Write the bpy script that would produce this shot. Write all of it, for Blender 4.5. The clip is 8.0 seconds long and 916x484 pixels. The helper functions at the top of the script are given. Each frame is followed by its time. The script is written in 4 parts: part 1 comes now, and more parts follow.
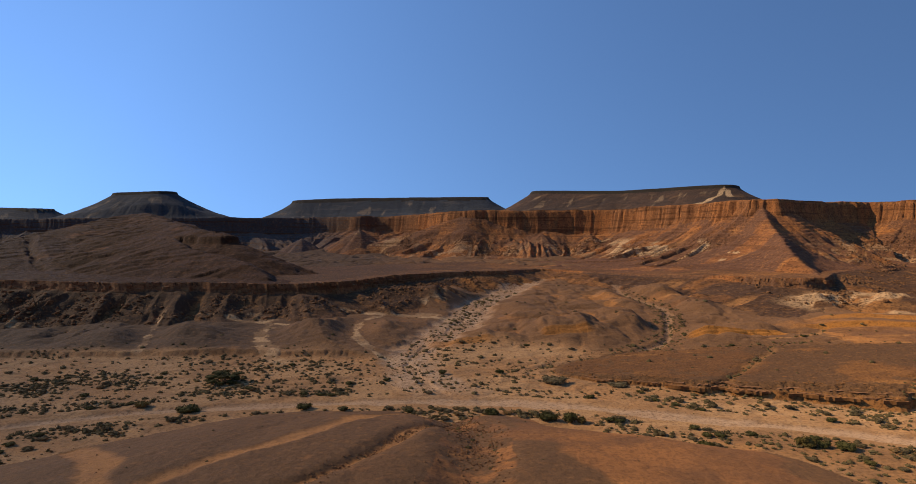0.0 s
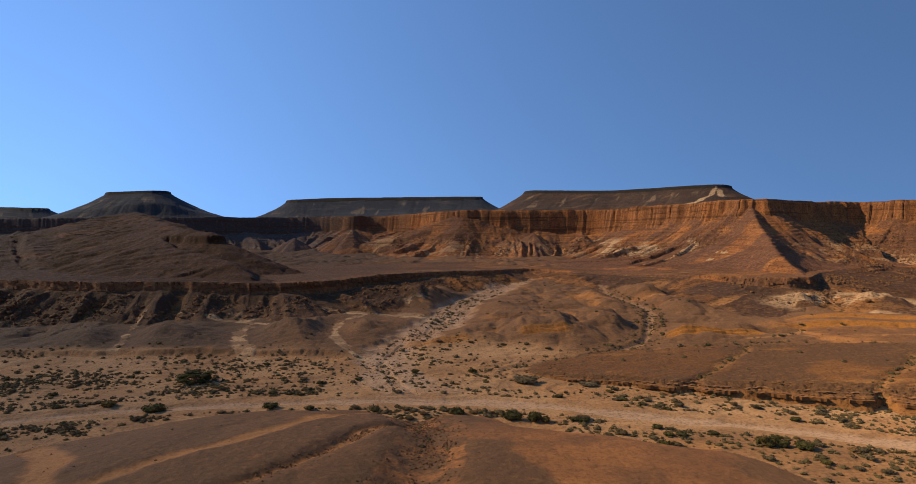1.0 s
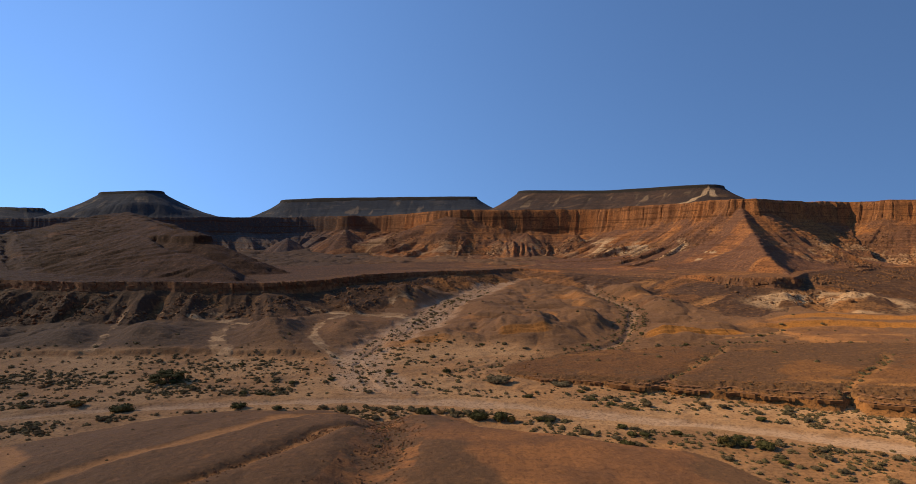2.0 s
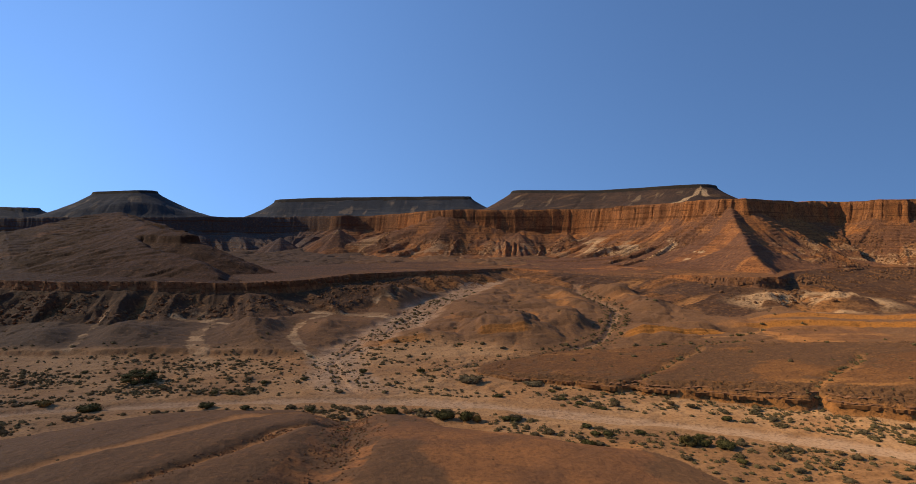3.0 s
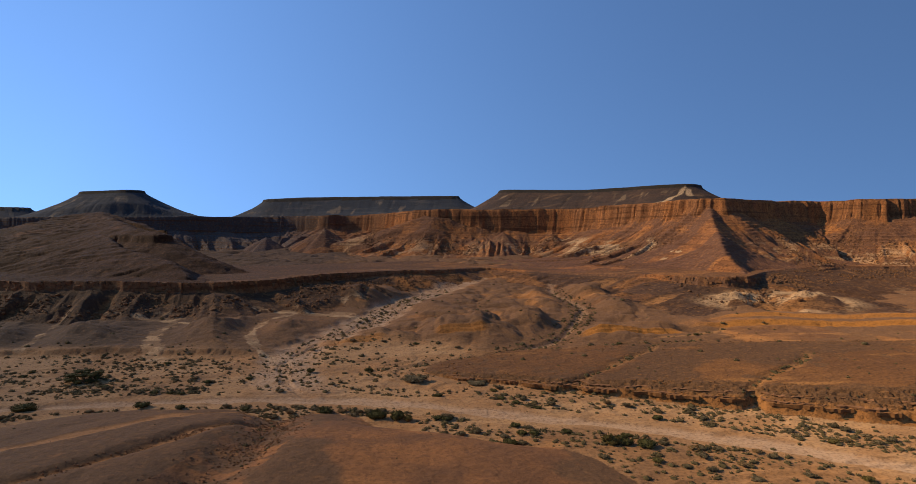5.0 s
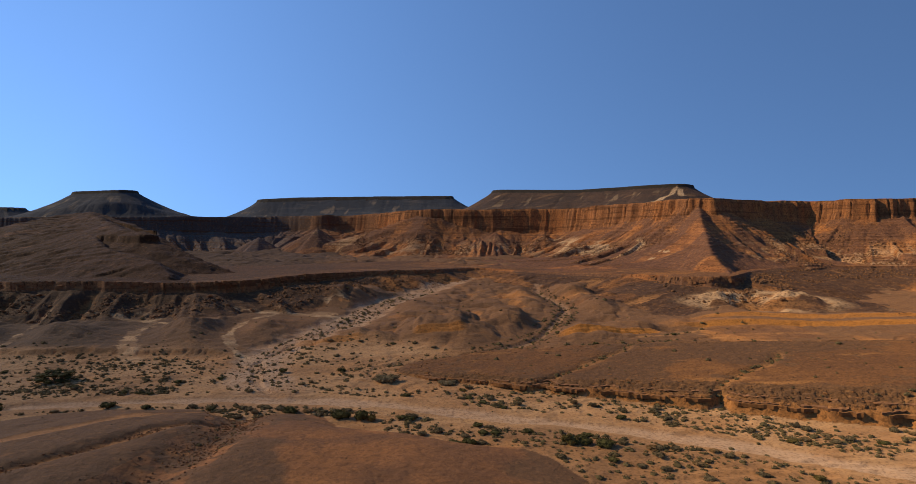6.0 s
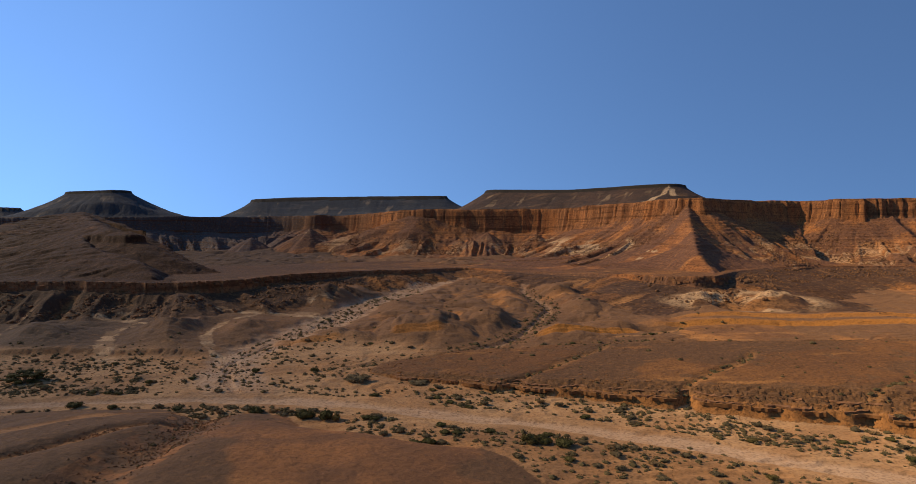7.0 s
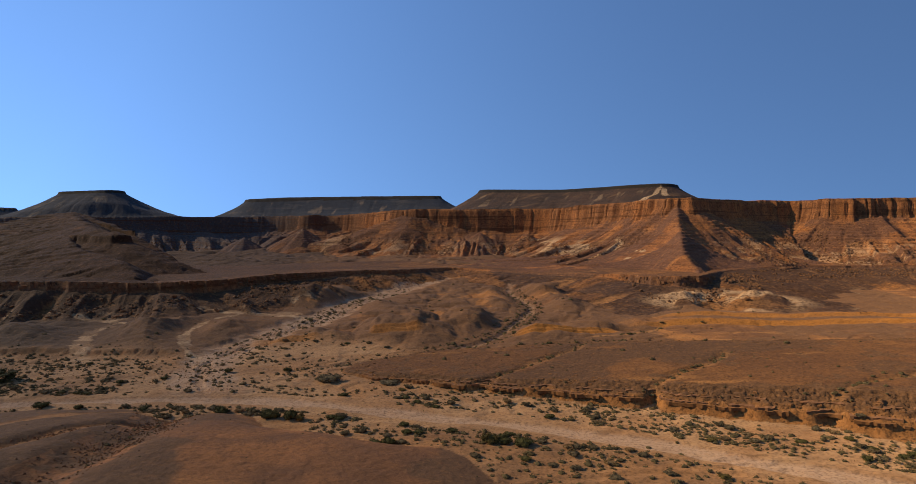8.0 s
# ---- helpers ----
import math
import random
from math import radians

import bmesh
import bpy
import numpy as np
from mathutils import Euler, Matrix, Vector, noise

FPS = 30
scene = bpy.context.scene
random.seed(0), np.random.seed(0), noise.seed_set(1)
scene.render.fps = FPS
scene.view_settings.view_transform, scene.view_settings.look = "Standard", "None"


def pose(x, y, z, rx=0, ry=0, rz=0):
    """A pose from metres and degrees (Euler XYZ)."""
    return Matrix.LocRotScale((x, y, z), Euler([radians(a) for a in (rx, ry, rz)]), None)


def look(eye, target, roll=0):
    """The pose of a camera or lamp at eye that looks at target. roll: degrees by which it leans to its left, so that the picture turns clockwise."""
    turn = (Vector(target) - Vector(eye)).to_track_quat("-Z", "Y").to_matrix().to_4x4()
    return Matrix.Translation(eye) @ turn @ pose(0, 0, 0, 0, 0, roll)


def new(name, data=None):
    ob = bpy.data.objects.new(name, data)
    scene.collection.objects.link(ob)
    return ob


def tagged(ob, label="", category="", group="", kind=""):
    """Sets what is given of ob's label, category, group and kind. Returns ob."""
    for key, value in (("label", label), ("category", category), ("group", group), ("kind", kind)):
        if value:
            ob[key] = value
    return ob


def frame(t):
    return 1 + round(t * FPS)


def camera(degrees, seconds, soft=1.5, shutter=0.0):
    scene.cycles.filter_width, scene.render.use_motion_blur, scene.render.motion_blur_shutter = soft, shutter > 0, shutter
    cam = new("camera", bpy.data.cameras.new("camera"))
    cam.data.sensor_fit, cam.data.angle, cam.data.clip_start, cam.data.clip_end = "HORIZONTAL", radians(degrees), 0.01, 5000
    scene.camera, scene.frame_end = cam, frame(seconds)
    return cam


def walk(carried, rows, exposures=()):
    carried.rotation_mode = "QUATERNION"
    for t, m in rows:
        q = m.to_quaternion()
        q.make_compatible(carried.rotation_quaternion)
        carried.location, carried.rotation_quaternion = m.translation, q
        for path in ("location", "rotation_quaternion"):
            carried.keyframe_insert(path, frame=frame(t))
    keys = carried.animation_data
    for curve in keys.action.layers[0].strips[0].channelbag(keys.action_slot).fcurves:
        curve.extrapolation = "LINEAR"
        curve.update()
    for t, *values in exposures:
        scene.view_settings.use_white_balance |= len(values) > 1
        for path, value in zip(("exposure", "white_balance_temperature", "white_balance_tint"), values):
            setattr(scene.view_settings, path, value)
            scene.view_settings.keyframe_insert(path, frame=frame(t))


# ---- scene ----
cam = camera(72.0, 8.0, soft=0.7)
METRES, EYE, TILT, LEAN, TURN = 64.0, 42.0, -0.7, 0.0, 0.0
ROWS = [
    (0.0, 0.0, 0.0, 0.0, 0.0, 0.0, -0.0),
    (0.5, 0.0606, -0.0005, -0.0008, -0.046, -0.008, -0.01),
    (1.0, 0.1261, -0.0004, -0.0015, -0.084, -0.023, -0.03),
    (1.5, 0.1866, -0.0009, -0.0006, -0.115, -0.031, -0.04),
    (3.0, 0.3691, -0.0026, -0.0013, -0.222, -0.054, -0.03),
    (3.5, 0.4277, -0.0038, -0.0013, -0.253, -0.061, -0.04),
    (4.0, 0.4911, -0.0056, -0.0018, -0.291, -0.069, -0.02),
    (4.5, 0.5507, -0.0068, -0.0014, -0.329, -0.084, -0.02),
    (6.0, 0.7433, -0.0108, -0.0018, -0.436, -0.084, 0.01),
    (6.5, 0.8046, -0.0125, -0.0017, -0.467, -0.092, 0.01),
    (7.0, 0.8712, -0.0146, -0.0015, -0.505, -0.092, 0.03),
    (7.5, 0.9331, -0.0168, -0.0015, -0.536, -0.1, 0.04),
    (8.0, 0.9998, -0.0189, -0.0017, -0.567, -0.1, 0.06),
]
walk(cam, [(t, pose(0, 0, EYE, TILT, LEAN, TURN) @ pose(METRES * x, METRES * y, METRES * z, 90 + pitch, roll, yaw)) for t, x, y, z, yaw, pitch, roll in ROWS], [(0.0, 0.15), (8.0, 0.15)])

# ---- world, sun, exposure ----
SUN_AZ, SUN_EL = radians(-82.0), radians(31.0)      # from +y, towards -x; height
to_sun = Vector((math.sin(SUN_AZ) * math.cos(SUN_EL), math.cos(SUN_AZ) * math.cos(SUN_EL), math.sin(SUN_EL)))
world = bpy.data.worlds.new("desert_sky")
scene.world = world
world.use_nodes = True
wn, wl = world.node_tree.nodes, world.node_tree.links
sky = wn.new("ShaderNodeTexSky")
sky.sky_type, sky.sun_disc = "NISHITA", False
sky.sun_elevation, sky.sun_rotation = SUN_EL, SUN_AZ
sky.altitude, sky.air_density, sky.dust_density, sky.ozone_density = 2500, 1.0, 0.1, 6.0
way = wn.new("ShaderNodeTexCoord")
lift = wn.new("ShaderNodeVectorMath")
lift.operation = "MULTIPLY_ADD"
lift.inputs[1].default_value, lift.inputs[2].default_value = (1.0, 1.0, 0.85), (0.0, 0.0, 0.26)
level = wn.new("ShaderNodeVectorMath")
level.operation = "NORMALIZE"
side = wn.new("ShaderNodeVectorMath")
side.operation = "DOT_PRODUCT"
side.inputs[1].default_value = tuple(to_sun)
fade = wn.new("ShaderNodeMapRange")
for key, value in (("From Min", -0.6), ("From Max", 0.6), ("To Min", 0.51), ("To Max", 1.26)):
    fade.inputs[key].default_value = value
deep = wn.new("ShaderNodeVectorMath")
deep.operation = "MULTIPLY"
deep.inputs[1].default_value = (0.98, 0.99, 0.975)
back = wn["Background"]
wl.new(way.outputs["Generated"], lift.inputs[0])
wl.new(lift.outputs[0], level.inputs[0])
wl.new(level.outputs[0], sky.inputs["Vector"])
wl.new(way.outputs["Generated"], side.inputs[0])
wl.new(side.outputs["Value"], fade.inputs["Value"])
wl.new(sky.outputs[0], deep.inputs[0])
wl.new(deep.outputs[0], back.inputs[0])
power = wn.new("ShaderNodeMath")
power.operation = "MULTIPLY"
power.inputs[1].default_value = 0.177
wl.new(fade.outputs[0], power.inputs[0])
wl.new(power.outputs[0], back.inputs[1])
sun_data = bpy.data.lights.new("sun", "SUN")
sun_data.energy, sun_data.angle, sun_data.color = 5.0, radians(0.53), (1.0, 0.78, 0.51)
sun = new("sun", sun_data)
sun.matrix_world = look(tuple(to_sun * 900), (0, 0, 0))


# ---- noise and shapes for the relief ----
def hash2(ix, iy, seed):
    h = (ix.astype(np.int64) * 374761393 + iy.astype(np.int64) * 668265263 + seed * 1442695041) & 0xFFFFFFFF
    h = ((h ^ (h >> 13)) * 1274126177) & 0xFFFFFFFF
    return ((h ^ (h >> 16)) & 0xFFFFFF) / float(0xFFFFFF) * 2 - 1


def vnoise(x, y, seed=0):
    """Smooth noise from -1 to 1, one unit from knot to knot."""
    x, y = np.broadcast_arrays(np.asarray(x, float), np.asarray(y, float))
    ix, iy = np.floor(x), np.floor(y)
    fx, fy = x - ix, y - iy
    fx, fy = fx * fx * fx * (fx * (6 * fx - 15) + 10), fy * fy * fy * (fy * (6 * fy - 15) + 10)
    a, b = hash2(ix, iy, seed), hash2(ix + 1, iy, seed)
    c, d = hash2(ix, iy + 1, seed), hash2(ix + 1, iy + 1, seed)
    return (a + (b - a) * fx) * (1 - fy) + (c + (d - c) * fx) * fy


def fbm(x, y, size, octaves=4, seed=0, gain=0.5):
    total, amp, norm = 0, 1, 0
    for k in range(octaves):
        total = total + amp * vnoise(x / size + 17.3 * k, y / size - 9.1 * k, seed + k)
        norm, amp, size = norm + amp, amp * gain, size * 0.5
    return total / norm


def ridged(x, y, size, octaves=3, seed=0):
    """0 in sharp valley lines, 1 on the rounded backs between them."""
    total, amp, norm = 0, 1, 0
    for k in range(octaves):
        total = total + amp * np.abs(vnoise(x / size + 5.7 * k, y / size + 3.3 * k, seed + k))
        norm, amp, size = norm + amp, amp * 0.5, size * 0.5
    return np.minimum(1, 2.2 * total / norm)


def step(a, b, v):
    u = np.clip((v - a) / (b - a), 0, 1)
    return u * u * (3 - 2 * u)


def smooth_line(points, rounds=2, closed=False):
    p = np.array(points, float)
    for _ in range(rounds):
        q = np.roll(p, -1, 0) if closed else p[1:]
        a = p if closed else p[:-1]
        m = np.empty((2 * len(a), p.shape[1]))
        m[0::2], m[1::2] = 0.75 * a + 0.25 * q, 0.25 * a + 0.75 * q
        p = m if closed else np.vstack([p[:1], m, p[-1:]])
    return p


def along(x, y, line):
    """Distance to a line, the way along it and the line's own third number there."""
    best, way, third, run = np.full(x.shape, 1e9), np.zeros(x.shape), np.zeros(x.shape), 0.0
    for a, b in zip(line[:-1], line[1:]):
        dx, dy = b[0] - a[0], b[1] - a[1]
        size = math.hypot(dx, dy)
        u = np.clip(((x - a[0]) * dx + (y - a[1]) * dy) / (size * size), 0, 1)
        d = np.hypot(x - a[0] - u * dx, y - a[1] - u * dy)
        near = d < best
        best = np.where(near, d, best)
        way = np.where(near, run + u * size, way)
        if len(a) > 2:
            third = np.where(near, a[2] + u * (b[2] - a[2]), third)
        run += size
    return best, way, third


def outside(x, y, ring):
    """Signed distance to a closed ring (plus outside), and the way along it."""
    closed = np.vstack([ring, ring[:1]])
    d, way, _ = along(x, y, closed)
    inside = np.zeros(x.shape, bool)
    for a, b in zip(closed[:-1], closed[1:]):
        if a[1] != b[1]:
            cross = (a[1] > y) != (b[1] > y)
            inside ^= cross & (x < (b[0] - a[0]) * (y - a[1]) / (b[1] - a[1]) + a[0])
    return np.where(inside, -d, d), way


# ---- plan of the valley: lines in metres ----
STREAM = smooth_line([(-420, 40), (-170, 112), (-100, 144), (-76, 155), (-50, 159.5), (-22, 163.5), (3, 164), (24, 161), (52, 149.5), (78, 142), (100, 131.5), (117, 121), (160, 97), (420, 10)])
SIDE_WADI = smooth_line([(0, 166), (-10, 182), (-19, 212), (-9, 242), (2, 290), (8, 330), (24, 375), (44, 430), (58, 462), (68, 488)])
SIDE_WADI_RIGHT = smooth_line([(18, 196), (45, 212), (68, 226), (82, 243), (92, 275), (108, 325), (96, 380), (110, 440)])
BENCH = smooth_line([(26, 191), (46, 181), (70, 171), (88, 163), (106, 156), (130, 143), (158, 127), (200, 105), (420, 0), (900, 0), (900, 236), (130, 236), (60, 225), (30, 205)], 2, True)
TERRACE = smooth_line([(-1500, 260), (-420, 288), (-218, 298), (-160, 292), (-128, 300), (-96, 304), (-72, 311), (-54, 326), (-38, 360), (-14, 402), (10, 428), (36, 452), (52, 474), (66, 492),
                       (82, 480), (98, 460), (122, 436), (150, 402), (166, 374), (176, 348), (189, 336), (206, 340), (216, 366), (240, 398), (290, 440), (335, 452), (420, 430), (560, 400), (1500, 380),
                       (2600, 2600), (-2600, 2600)], 2, True)
RIM = smooth_line([(-2600, 700), (-900, 770), (-600, 790), (-480, 800), (-380, 815), (-300, 860), (-215, 915), (-160, 905), (-140, 885), (-118, 905), (-84, 898), (-58, 874), (-38, 856), (-30, 818), (-14, 782), (6, 765), (28, 762), (52, 757), (90, 755), (124, 754), (164, 752), (180, 738),
                   (190, 710), (202, 655), (222, 590), (238, 535), (252, 514), (268, 516), (292, 538), (330, 556), (366, 570), (376, 560), (386, 533), (420, 520), (520, 500), (760, 470), (2600, 420),
                   (2900, 3200), (-2900, 3200)], 2, True)
MESAS = [
    # ring of the cap's edge, height of the cap at x
    (smooth_line([(-487, 880), (-455, 872), (-402, 866), (-396, 905), (-440, 940), (-490, 925)], 2, True), ([-490, -400], [99.5, 102])),
    (smooth_line([(-268, 978), (-190, 985), (-80, 972), (38, 962), (52, 985), (20, 1060), (-130, 1090), (-260, 1060)], 2, True), ([-270, -190, 40], [94.5, 98, 99.5])),
    (smooth_line([(106, 856), (150, 832), (200, 800), (250, 762), (292, 726), (312, 722), (330, 740), (350, 800), (300, 900), (160, 930), (100, 900)], 2, True), ([108, 160, 205, 300], [101.5, 99, 97, 99])),
    (smooth_line([(-1060, 1330), (-950, 1310), (-885, 1320), (-870, 1380), (-960, 1440), (-1080, 1420)], 2, True), ([-1000, -900], [99, 97])),
]
CHANNELS = [
    # line of a pale wash, its half width
    (smooth_line([(-97, 290), (-84, 280), (-79, 266), (-78, 250), (-71, 228), (-60, 210)], 2), 2.6),
    (smooth_line([(-54, 300), (-36, 297), (-18, 300), (-6, 292)], 2), 5.0),
    (smooth_line([(-34, 296), (-43, 272), (-41, 250), (-33, 226), (-20, 210)], 2), 1.8),
    (smooth_line([(-132, 288), (-127, 262), (-118, 240), (-112, 220)], 2), 1.6),
    (smooth_line([(-60, 262), (-80, 272), (-104, 278), (-118, 284)], 2), 1.8),
]
BENCH_RUNNELS = [smooth_line(k) for k in ([(70, 168), (75, 176), (84, 186), (97, 203), (108, 214), (112, 226)], [(112, 152), (119, 165), (130, 175), (142, 184), (150, 196)], [(146, 134), (160, 152), (186, 163), (210, 168)])]
PATHS = [smooth_line(k) for k in ([(154, 266), (146, 252), (136, 243), (118, 238)], [(141, 247), (150, 240), (170, 236)])]
BUSH_LINE = smooth_line([(60, 219), (84, 227), (110, 230), (142, 235)])
HILL_GULLY = smooth_line([(-6, 160), (-2, 148), (-1, 138), (3, 126), (4, 116), (3.5, 102), (1, 90), (-2, 70)])
HILL_RUNNEL = smooth_line([(-2, 134), (-7, 126), (-10, 119), (-11.5, 112.5), (-16, 100.5), (-24, 88), (-34, 76)])
TRACK = smooth_line([(8, 153), (-4, 151), (-17, 147), (-22, 134), (-27, 121), (-31.5, 110), (-39, 103), (-43.5, 95), (-50, 82)])
TRACK_WEST = smooth_line([(-78, 126), (-72, 120), (-63, 110.5), (-57, 98), (-52, 86)])
HILL_WEST = smooth_line([(-640, 500, 22), (-440, 505, 30), (-364, 512, 38), (-332, 552, 51), (-316, 600, 61), (-308, 622, 63), (-300, 615, 62)])
HILL_EAST = smooth_line([(-308, 622, 63), (-290, 590, 60.5), (-256, 540, 56), (-214, 480, 50.5), (-186, 440, 46), (-164, 412, 43.5), (-148, 401, 42.5), (-138, 398, 40)])
HILL_SPUR = smooth_line([(-256, 540, 55), (-216, 470, 48), (-182, 402, 38), (-152, 370, 32), (-116, 346, 27.5), (-98, 322, 20)])
BUTTRESS = smooth_line([(16, 772, 68), (13, 760, 63), (10, 740, 49), (5, 715, 35), (-2, 690, 23), (-8, 672, 17)])
SPUR_CREST = smooth_line([(252, 524, 66), (248, 510, 61), (242, 495, 54.5), (233, 465, 45.5), (222, 430, 37.5), (212, 402, 31), (210, 387, 26), (211, 374, 20), (205, 356, 18)])


def strata(z, period, amount):
    """Heights drawn together into beds, with a riser between one and the next."""
    k = np.floor(z / period)
    return z + amount * (period * (k + step(0.30, 0.70, z / period - k)) - z)


def side_of(x, y, line):
    """-1 on the right of the line, as one goes along it, 1 on its left."""
    best, side = np.full(x.shape, 1e9), np.zeros(x.shape)
    for a, b in zip(line[:-1], line[1:]):
        dx, dy = b[0] - a[0], b[1] - a[1]
        u = np.clip(((x - a[0]) * dx + (y - a[1]) * dy) / (dx * dx + dy * dy), 0, 1)
        d = np.hypot(x - a[0] - u * dx, y - a[1] - u * dy)
        side = np.where(d < best, dx * (y - a[1]) - dy * (x - a[0]), side)
        best = np.minimum(best, d)
    return np.sign(side)


def ridge_height(x, y, line, slope_right, slope_left, round_off, seed, cut=1.0, base=None):
    d, way, crest = along(x, y, line)
    d = np.maximum(0, d + 0.16 * d * fbm(x, y, 38, 4, seed))
    slope = np.where(side_of(x, y, line) < 0, slope_right, slope_left)
    gully = ridged(way + 4 * fbm(x, y, 50, 2, seed + 9), d * 0.06, 30, 3, seed + 4)
    small = ridged(way + 3 * fbm(x, y, 15, 2, seed + 8), d * 0.15, 9, 2, seed + 5)
    fall = slope * (np.sqrt(d * d + round_off * round_off) - round_off)
    if base is not None:
        high = np.maximum(1.0, crest - base)
        fall = high * (1 - np.exp(-fall / high))
    z = crest + 1.0 * fbm(x, y, 22, 3, seed + 6) + 0.7 * fbm(x, y, 7, 4, seed + 7) - fall
    return z + cut * ((gully - 0.6) * np.minimum(5.0, 0.11 * d) + (small - 0.6) * np.minimum(1.6, 0.06 * d)), d


def relief(x, y):
    """Height of the land at x, y, which landform it belongs to, and its cover (each 0 to 1)."""
    shape = x.shape
    form = np.zeros(shape, np.int8)
    # valley floor
    z = np.interp(y, [-200, 170, 205, 245, 300, 420, 520, 620, 1200], [-1.5, -1.5, -0.9, 1.2, 2.6, 6.5, 11, 13, 15])
    swell = 1.9 * fbm(0.55 * x, y, 26, 5, 3) + 0.02 * (y - 165)
    z = z + 0.20 * swell + 0.85 * (strata(swell, 0.52, 1.0) - swell) * step(60, 90, y)
    z = z + 1.5 * step(216.5, 219, y + 5 * fbm(x, y, 26, 4, 8) + 0.9 * ridged(x, y, 4, 2, 9)) * step(-24, -40, x)
    d_stream, _, _ = along(x, y, STREAM)
    d_side, _, _ = along(x, y, SIDE_WADI)
    d_right, _, _ = along(x, y, SIDE_WADI_RIGHT)
    thread = (1 - step(1.1, 1.8, np.abs(d_side + 3.5 * fbm(x, y, 20, 3, 27)))) * (1 - step(300, 360, y)) * step(160, 172, y)
    d_side = d_side + 2.5 * fbm(x, y, 14, 3, 21)
    d_right = d_right + 2.0 * fbm(x, y, 12, 3, 22)
    d_stream = d_stream + 2.2 * fbm(x, y, 18, 3, 23)
    d_pale = np.full(shape, 99.0)
    for line, half in CHANNELS:
        d_pale = np.minimum(d_pale, along(x, y, line)[0] / half)
    away = step(5, 26, d_side) * step(3, 16, d_right) * step(0.8, 9.0, d_pale + 0.5 * fbm(x, y, 9, 3, 26))
    hump = fbm(x, y, 56, 4, 31, 0.45) + 0.22
    mounds = np.maximum(0, hump) * 9.0 * step(214, 262, y) * (1 - 0.5 * step(380, 520, y)) * away * (1 - 0.85 * step(105, 150, x))
    rills = (ridged(x + 8 * fbm(x, y, 40, 2, 36), y, 34, 4, 33) - 0.6) * 2.6
    rill = (1 - step(-0.57, -0.40, rills / 2.6)) * step(214, 240, y)
    crease = ridged(x + 5 * fbm(x, y, 22, 2, 37), 0.7 * y, 17, 3, 38)
    z = z + mounds + (rills + 1.5 * (crease - 0.6)) * step(214, 250, y) * away * (1 - 0.7 * step(120, 160, x))
    rill = np.maximum(rill, 0.9 * (1 - step(0.03, 0.13, crease)) * step(222, 250, y) * (1 - step(130, 160, x)))
    side_bed = (1 - step(6.5, 12.5, d_side + 4 * fbm(x, y, 8, 3, 24))) * step(160, 180, y)
    right_bed = (1 - step(0.8, 3.2, d_right)) * step(196, 215, y)
    wide = np.interp(x, [-70, -20, 60], [1.1, 1.8, 2.4])
    bed = 1 - step(wide, wide + 1.5, d_stream)
    z = z - 0.5 * bed - 1.1 * side_bed * step(190, 230, y) - 0.9 * right_bed - 0.35 * thread
    sand = np.maximum(0.8 * bed, (0.55 + 0.35 * step(-0.2, 0.3, fbm(x, y, 5, 3, 25))) * side_bed)
    sand = np.maximum(sand, 0.35 * right_bed)
    plain = (1 - step(205, 228, y + 8 * fbm(x, y, 30, 3, 41) - 20 * np.exp(-((x - 12) / 34) ** 2))) * (1 - step(50, 75, d_stream - 0.5 * (y - 165)))
    plain = plain * (0.55 + 0.45 * step(-0.25, 0.25, fbm(x, y, 13, 4, 42)))
    plain = plain * (1 - 0.55 * step(5, 11, d_stream) * step(25, 70, x) * (y < 160 - 0.45 * (x - 31)))
    # low bench with a broken edge beside the stream
    d, w = outside(x, y, BENCH)
    d = d + 2.6 * fbm(x, y, 13, 4, 51) + 1.0 * ridged(x, y, 6, 2, 52)
    top = np.interp(x, [20, 46, 106, 160, 260], [-1.2, 0.4, 2.4, 4.8, 6.0]) + 0.004 * np.maximum(0, y - 150) + 0.15 * fbm(x, y, 20, 3, 53)
    d_runnel = np.full(shape, 99.0)
    for line in BENCH_RUNNELS:
        d_runnel = np.minimum(d_runnel, along(x, y, line)[0])
    d_runnel = d_runnel + 1.5 * fbm(x, y, 8, 4, 58)
    top = top - 0.7 * np.exp(-(d_runnel / 1.8) ** 2)
    d = d + 4.0 * np.exp(-(d_runnel / 2.2) ** 2) * (d > -8)
    rise = np.maximum(0.2, top + 1.5)
    u = np.clip(-d / (1.2 + np.interp(x, [60, 130, 160], [1.2, 2.6, 3.2]) * rise), 0, 1)
    beds = np.maximum(3.0, rise * 1.6)
    u = np.clip(u + 0.05 * fbm(x, y, 5, 3, 54), 0, 1)
    stair = (np.floor(u * beds) + step(0.35, 0.65, u * beds - np.floor(u * beds))) / beds
    bench = -1.5 + rise * (0.10 * np.minimum(1, 6 * u) + 0.36 * step(0.10, 0.17, u + 0.05 * fbm(x, y, 4, 2, 56)) + 0.54 * np.clip(0.35 * u + 0.65 * stair - 0.12, 0, 0.88) / 0.88) - 20 * step(0, 3, d)
    on = (bench > z) & (d < 0.5)
    bench_edge = on * (u < 0.98)
    bench = bench + 0.6 * rise / 4 * (ridged(x, y, 1.5, 2, 57) - 0.55) * step(0.14, 0.24, u) * (1 - step(0.75, 1.0, u))
